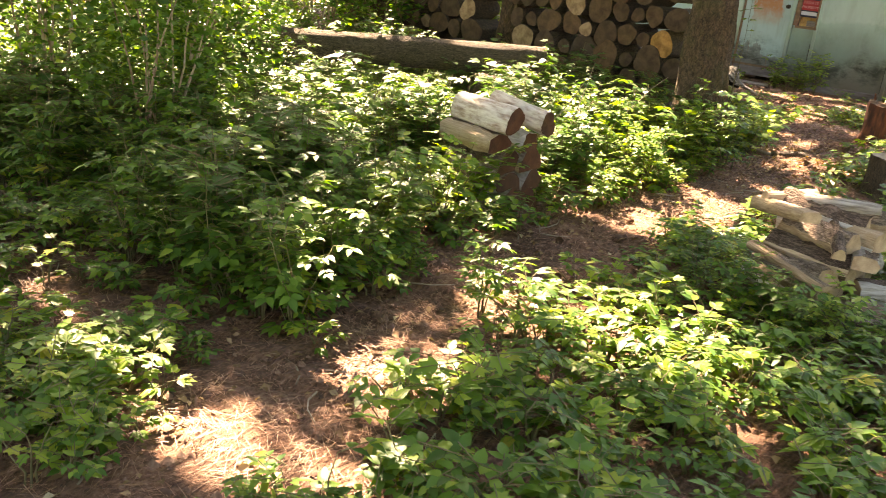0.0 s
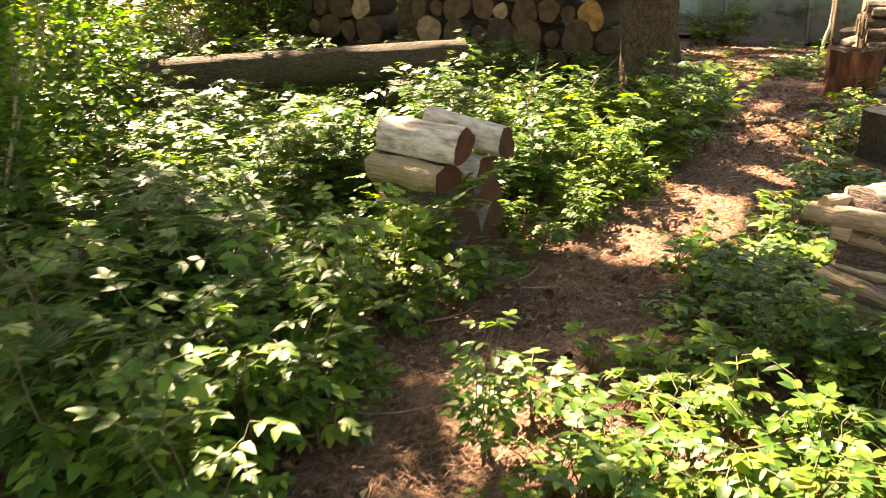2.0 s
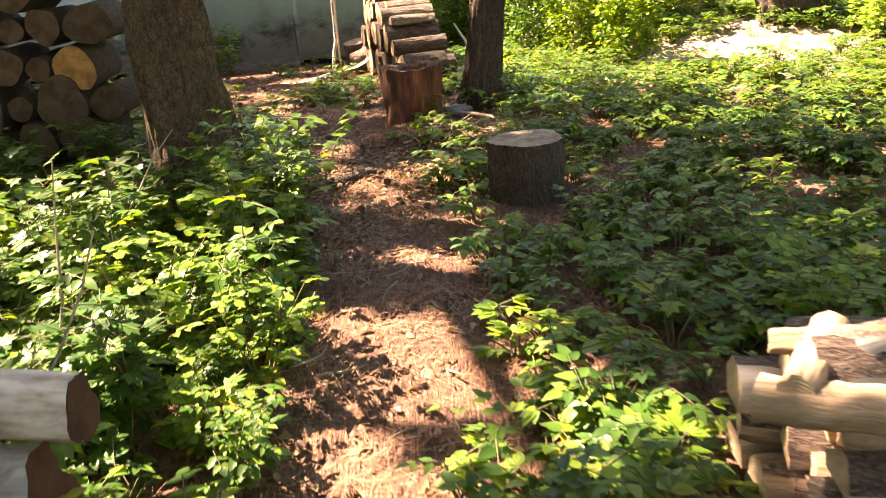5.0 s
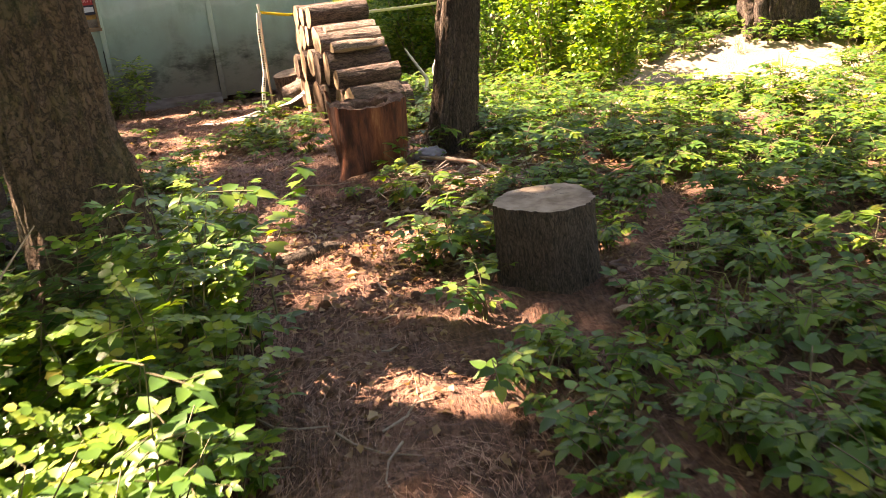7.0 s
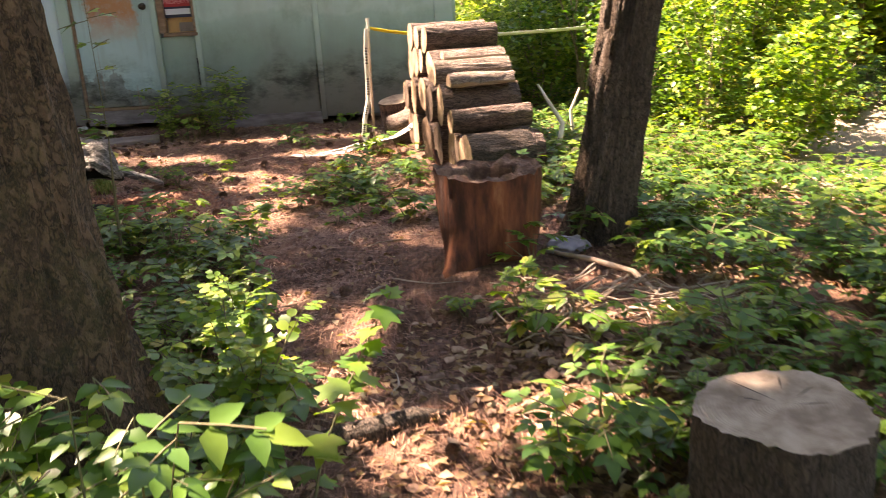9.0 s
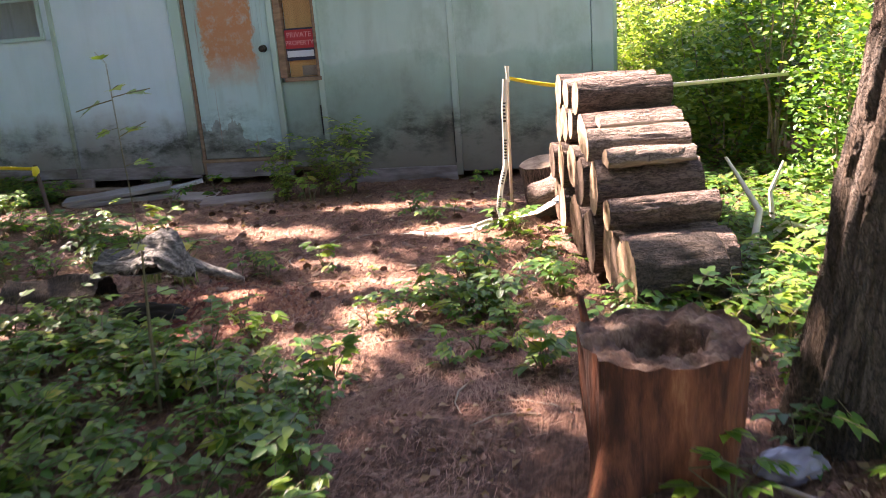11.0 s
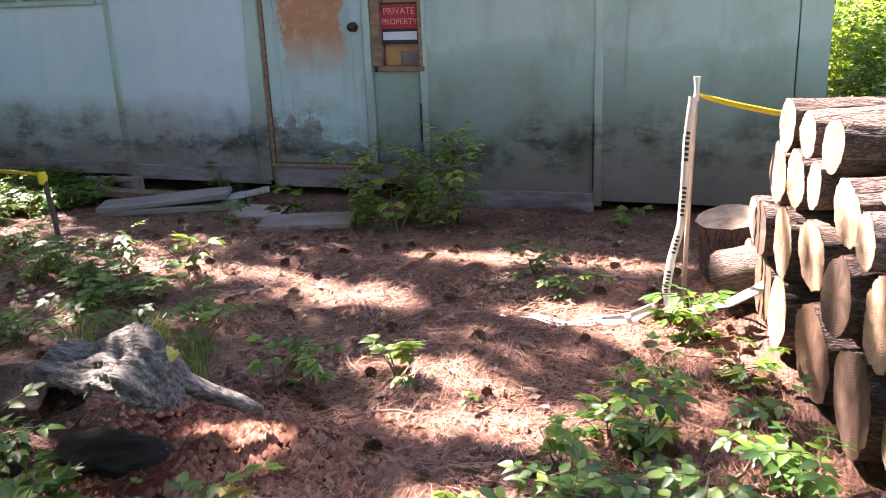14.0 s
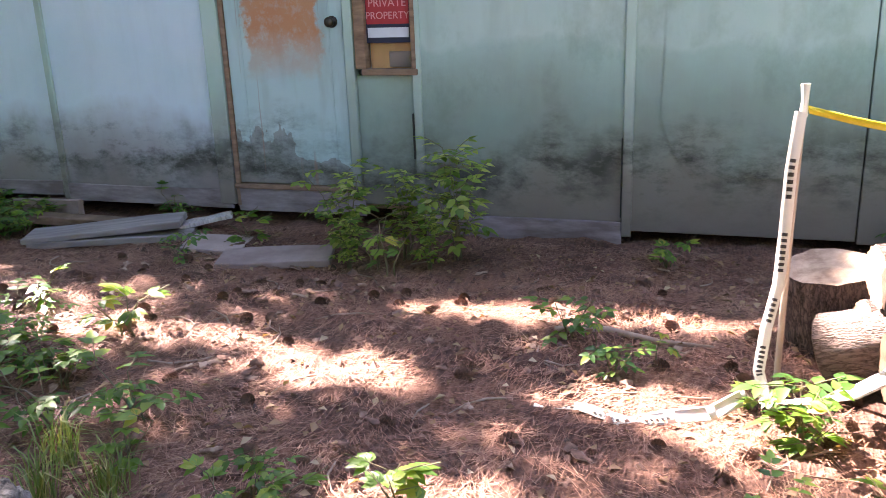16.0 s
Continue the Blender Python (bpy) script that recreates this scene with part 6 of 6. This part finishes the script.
# crumpled bag at the foot of the leaning tree
bm = bmesh.new()
bmesh.ops.create_icosphere(bm, subdivisions=4, radius=1.0)
for v in bm.verts:
    c = v.co.copy()
    q = 1 + 0.35 * noise.noise(c * 2.5) + 0.12 * abs(noise.noise(c * 7))
    v.co = Vector((c.x * 0.09 * q, c.y * 0.06 * q, 0.02 + c.z * 0.04 * q))
bag = new("plastic_bag", bm_mesh("plastic_bag", bm, M_PLASTIC, True))
bag.matrix_world = pose(-1.93, 9.15, gz(-1.93, 9.15) + 0.01, 0, 0, 20)
tagged(bag, "crumpled greyish plastic bag beside the leaning tree", "bag")

# ---- litter: branches, twigs, leaves, cones, needles ----
def branch(name, pts, radii, mat, label, cat="branch"):
    v, f = tube(pts, radii, 7)
    ob = new(name, raw_mesh(name, v, np.array(f), mat, smooth=True))
    return tagged(ob, label, cat)


def on_ground(pts, lift=0.015):
    return [(x, y, gz(x, y) + lift + dz) for x, y, dz in pts]


branch("branch", on_ground([(-2.0, 9.03, 0.03), (-1.86, 8.92, 0.035), (-1.72, 8.76, 0.03), (-1.68, 8.55, 0.015), (-1.64, 8.38, 0.0)]), [0.008, 0.013, 0.012, 0.009, 0.004], M_TWIG, "bleached branch lying on the root mound")
branch("root", on_ground([(-2.88, 7.84, -0.03), (-2.78, 7.8, 0.0), (-2.66, 7.77, 0.012), (-2.54, 7.8, 0.004), (-2.42, 7.86, -0.03)]), [0.02, 0.035, 0.042, 0.035, 0.015], M_BARK2, "thick barked root breaking through the path", "root")
branch("stick", on_ground([(-1.42, 6.95, 0.0), (-1.2, 6.88, 0.01), (-1.0, 6.75, 0.0)]), [0.008, 0.01, 0.006], M_TWIG, "thin stick beside the sawn stump")
plank("wood_chip", (-1.45, 6.86, gz(-1.45, 6.86) + 0.02), (0.15, 0.055, 0.014), -62, M_SPLIT, "pale flat splinter of wood beside the sawn stump", ry=-14, seed=9, cat="wood chip")
plank("wood_chip", (-1.36, 6.98, gz(-1.36, 6.98) + 0.01), (0.1, 0.03, 0.012), 20, M_SPLIT_GREY, "small grey splinter of wood on the litter", ry=6, seed=10, cat="wood chip")
branch("branch", on_ground([(-3.1, 7.95, 0), (-2.9, 7.83, 0.01), (-2.7, 7.75, 0.0)]), [0.02, 0.018, 0.012], M_TWIG, "thin brown root beside the thick trunk")
branch("branch", [(-1.75, 11.3, 0.08), (-1.7, 11.4, 0.3), (-1.85, 11.55, 0.55)], [0.022, 0.018, 0.008], M_BLEACHED, "bleached white branch leaning behind the stepped pile")
branch("branch", [(-1.75, 11.35, 0.1), (-1.55, 11.5, 0.2), (-1.35, 11.45, 0.16)], [0.025, 0.02, 0.012], M_BLEACHED, "bleached forked branch behind the stepped pile")
branch("branch", [(-1.6, 11.6, 0.15), (-1.62, 11.6, 0.35), (-1.55, 11.65, 0.5)], [0.014, 0.012, 0.006], M_BLEACHED, "thin bleached branch behind the stepped pile")
branch("branch", on_ground([(-3.9, 12.75, 0.0), (-3.7, 12.78, 0.01), (-3.5, 12.72, 0.0), (-3.3, 12.7, 0)]), [0.012, 0.014, 0.012, 0.006], M_TWIG, "thin fallen branch on the needles of the yard")
for k, (x, y, a) in enumerate(((-2.7, 4.1, 0.4), (-2.7, 4.7, 2.0), (-3.0, 5.6, 1.0))):
    pts = limb_path((x - 0.6, y + 0.3, 0.05), (0.3, 0.2, 1.0), 0.9, random.Random(k), 0.25, 6)
    branch("dead_stalk", pts, np.linspace(0.008, 0.002, 7), M_TWIG, "dry upright stalk among the bushes", "branch")

rg = np.random.default_rng(21)
roots = []
for _ in range(110):
    x, y = rg.normal(-1.8, 0.24), rg.normal(8.5, 0.2)
    a, L = rg.normal(-0.7, 0.8), rg.uniform(0.12, 0.4)
    p = [(x + math.cos(a + 0.25 * k) * L * k / 4, y + math.sin(a + 0.25 * k) * L * k / 4) for k in range(5)]
    roots.append(tube([(q[0], q[1], gz(*q) + 0.01 + 0.05 * rg.uniform() * math.sin(k * 0.8)) for k, q in enumerate(p)], [0.002, 0.004, 0.0035, 0.003, 0.001], 4))
v, f = join(roots)
tagged(new("root_tangle", raw_mesh("root_tangle", v, f, M_TWIG)), "tangle of brown roots and bark on the low mound", "roots", kind="stuff")
tw = []
for _ in range(700):
    x, y = rg.uniform(-7.5, 0.5), rg.uniform(0.3, 14.0)
    if bool(blocked(x, y)):
        continue
    a, L = rg.uniform(0, 6.28), rg.uniform(0.06, 0.35)
    p = [(x + math.cos(a + 0.2 * k) * L * k / 3, y + math.sin(a + 0.2 * k) * L * k / 3) for k in range(4)]
    tw.append(tube([(q[0], q[1], gz(*q) + 0.008 + 0.01 * rg.uniform()) for q in p], [0.004, 0.0045, 0.003, 0.0015], 4))
v, f = join(tw)
tagged(new("fallen_twigs", raw_mesh("fallen_twigs", v, f, M_TWIG)), "small dry twigs scattered over the needle litter", "twigs", kind="stuff")

n = 9500
x, y = rg.uniform(-6, 1, n), rg.uniform(0.2, 14.1, n)
x[:1500], y[:1500] = rg.normal(-2.1, 0.45, 1500), rg.normal(7.9, 0.7, 1500)
ok = ~blocked(x, y)
x, y = x[ok], y[ok]
pos = np.stack([x, y, ground_z(x, y) + rg.uniform(0.004, 0.025, len(x))], 1)
v, f = leaf_cards(pos, rg, 0.038, 0.35, 0.5)
tagged(new("dry_leaves", raw_mesh("dry_leaves", v, f, M_DRYLEAF)), "dry brown leaves scattered on the forest floor", "leaves", kind="stuff")

def needles(n, x0, x1, y0, y1, seed, lens=(0.05, 0.12)):
    rg = np.random.default_rng(seed)
    x, y = rg.uniform(x0, x1, n), rg.uniform(y0, y1, n)
    off = path_off(x, y)
    keep = (rg.uniform(0, 1, n) < np.clip(1.15 - density(x, y), 0.12, 1)) & ~blocked(x, y)
    x, y = x[keep], y[keep]
    m = len(x)
    a = 2.2 * np.sin(2.1 * x + 1.3 * y) + 1.5 * np.sin(3.7 * y - x) + rg.normal(0, 0.7, m)
    L = rg.uniform(*lens, m)
    d = np.stack([np.cos(a), np.sin(a), rg.normal(0.02, 0.12, m)], 1) * L[:, None]
    w = np.stack([-np.sin(a), np.cos(a), np.zeros(m)], 1) * rg.uniform(0.0009, 0.0018, m)[:, None]
    p = np.stack([x, y, ground_z(x, y) + rg.uniform(0.003, 0.022, m)], 1)
    v = np.stack([p - w, p + w, p + d], 1).reshape(-1, 3)
    return v, np.arange(len(v)).reshape(-1, 3)


v, f = join([needles(130000, -7.5, -0.3, 0.3, 9.8, 4), needles(80000, -7.5, -2.4, 9.5, 14.2, 5)])
tagged(new("pine_needles", raw_mesh("pine_needles", v, f, M_NEEDLE)), "thick layer of fallen reddish brown pine needles", "needles", kind="stuff")

# rotten wood chips near the old log, and small clods
chips = []
for _ in range(2000):
    x, y = rg.normal(-4.3, 0.3), rg.normal(10.78, 0.17)
    s = rg.uniform(0.006, 0.022)
    a = rg.uniform(0, 6.28)
    c, sn = math.cos(a), math.sin(a)
    z = gz(x, y)
    chips.append((np.array([(x + s * c, y + s * sn, z), (x - s * sn, y + s * c, z), (x - s * c, y - s * sn, z), (x + s * sn, y - s * c, z), (x, y, z + s * 1.1)]), np.array([(0, 1, 4), (1, 2, 4), (2, 3, 4), (3, 0, 4)])))
v, f = join(chips)
tagged(new("wood_chips", raw_mesh("wood_chips", v, f, M_REDCRUMB)), "crumbled red rotten wood on the ground beside the old log", "wood chips", kind="stuff")

# bark crumbs and clods over yard and path
crumbs = []
for k in range(7800):
    if k < 3400:
        x, y = rg.uniform(-7.0, -2.5), rg.uniform(9.8, 14.2)
    else:
        y = rg.uniform(0.6, 9.8)
        x = float(np.interp(y, PY, PX)) + rg.normal(0, 0.55)
    if bool(blocked(x, y)):
        continue
    s = 0.005 + 0.024 * rg.uniform() ** 2.2
    a, q = rg.uniform(0, 6.28), rg.uniform(0.4, 1.0)
    c, sn = math.cos(a), math.sin(a)
    z = gz(x, y) + 0.004
    crumbs.append((np.array([(x + s * c, y + s * sn, z), (x - s * q * sn, y + s * q * c, z), (x - s * c, y - s * sn, z), (x + s * q * sn, y - s * q * c, z), (x, y, z + s * rg.uniform(0.5, 1.2))]), np.array([(0, 1, 4), (1, 2, 4), (2, 3, 4), (3, 0, 4)])))
v, f = join(crumbs)
tagged(new("bark_crumbs", raw_mesh("bark_crumbs", v, f, M_CRUMB)), "crumbs of bark and small clods on the ground", "litter", kind="stuff")

# flat flakes of bark on the mound and in the yard
flakes = []
for k in range(520):
    if k < 240:
        x, y = rg.normal(-1.95, 0.3), rg.normal(8.15, 0.3)
    elif k < 330:
        x, y = rg.normal(-1.5, 0.22), rg.normal(7.2, 0.25)
    else:
        x, y = rg.uniform(-6.6, -2.6), rg.uniform(10.0, 14.0)
    if bool(blocked(x, y)):
        continue
    L, W_ = rg.uniform(0.025, 0.085), rg.uniform(0.01, 0.028)
    a, tl = rg.uniform(0, 6.28), rg.uniform(-0.25, 0.35)
    rows_ = []
    for i in range(4):
        u = (i / 3 - 0.5) * L
        for j in range(3):
            v_ = (j - 1) * W_ * (0.6 + 0.5 * math.sin(i * 2 + k))
            rows_.append((u, v_, 0.004 + 0.35 * W_ * (j == 1) + u * tl + L * abs(tl) * 0.5))
    for i in range(4):
        for j in range(3):
            u, v_, w_ = rows_[i * 3 + j]
            rows_.append((u, v_, w_ - 0.005))
    fl = [q for i in range(3) for j in range(2) for q in ((i * 3 + j, (i + 1) * 3 + j, (i + 1) * 3 + j + 1, i * 3 + j + 1), (12 + i * 3 + j, 12 + i * 3 + j + 1, 12 + (i + 1) * 3 + j + 1, 12 + (i + 1) * 3 + j))]
    flakes.append(place((np.array(rows_), np.array(fl)), (x, y, gz(x, y) + 0.012), a, 0))
v, f = join(flakes)
tagged(new("bark_flakes", raw_mesh("bark_flakes", v, f, M_FLAKE)), "flat flakes of bark scattered over the litter", "bark", kind="stuff")

# pine cones
def cone_mesh(seed):
    r = random.Random(seed)
    parts_ = []
    for ring in range(7):
        z = -0.024 + ring * 0.008
        rad = 0.017 * math.sin(math.pi * (ring + 1.2) / 8.6)
        for k in range(8):
            a = 2 * math.pi * (k + 0.5 * (ring % 2)) / 8
            c, sn = math.cos(a), math.sin(a)
            o = rad + 0.007
            parts_.append((np.array([(c * rad * 0.4 - sn * 0.005, sn * rad * 0.4 + c * 0.005, z - 0.004), (c * rad * 0.4 + sn * 0.005, sn * rad * 0.4 - c * 0.005, z - 0.004), (c * o + sn * 0.006, sn * o - c * 0.006, z + 0.004), (c * o - sn * 0.006, sn * o + c * 0.006, z + 0.004)]), np.array([(0, 1, 2, 3)])))
    v, f = join(parts_)
    return raw_mesh("pine_cone", v, f, M_CONE)


CONES = [cone_mesh(k) for k in range(3)]
for k in range(165):
    if k < 140:
        x, y = rg.uniform(-6.6, -2.7), rg.uniform(9.9, 13.6)
    else:
        y = rg.uniform(1.0, 9.5)
        x = float(np.interp(y, PY, PX)) + rg.normal(0, 0.35)
    if bool(blocked(x, y)):
        continue
    ob = new("pine_cone", CONES[k % 3])
    ob.matrix_world = Matrix.Translation((x, y, gz(x, y) + 0.014)) @ Euler((rg.uniform(1, 2), rg.uniform(-0.4, 0.4), rg.uniform(0, 6.28))).to_matrix().to_4x4() @ Matrix.Scale(rg.uniform(0.8, 1.25), 4)
    tagged(ob, "small dark pine cone lying on the needles", "pine cone", "pine cones")

# grass tufts
def tuft(x, y, n, h, r):
    out = []
    for _ in range(n):
        a, b2 = r.uniform(0, 6.28), r.uniform(0.2, 0.9)
        hh = h * r.uniform(0.6, 1.1)
        px, py = x + r.gauss(0, 0.03), y + r.gauss(0, 0.03)
        z = gz(px, py)
        w = 0.0022
        c, s = math.cos(a), math.sin(a)
        m1 = (px + c * hh * b2 * 0.35, py + s * hh * b2 * 0.35, z + hh * 0.6)
        m2 = (px + c * hh * b2, py + s * hh * b2, z + hh * (1.0 - 0.5 * b2))
        out.append((np.array([(px - s * w, py + c * w, z), (px + s * w, py - c * w, z), (m1[0] + s * w, m1[1] - c * w, m1[2]), (m1[0] - s * w, m1[1] + c * w, m1[2]), m2]), np.array([(0, 1, 2), (0, 2, 3), (3, 2, 4)])))
    return out


r = random.Random(31)
g = []
for x, y, h in ((-5.05, 11.25, 0.22), (-4.9, 11.35, 0.2), (-5.15, 11.45, 0.22), (-4.8, 11.2, 0.16), (-5.4, 11.3, 0.2)):
    g += tuft(x, y, 60, h, r)
for _ in range(70):
    x, y = r.uniform(-4.8, -3.3), r.uniform(4.6, 7.2)
    g += tuft(x, y, 22, r.uniform(0.15, 0.35), r)
for _ in range(60):
    x, y = r.uniform(-1.2, 3.0), r.uniform(3.0, 12.0)
    g += tuft(x, y, 14, r.uniform(0.1, 0.25), r)
v, f = join(g)
tagged(new("grass", raw_mesh("grass", v, f, M_GRASS)), "thin grass blades in loose tufts among the plants", "grass", kind="stuff")
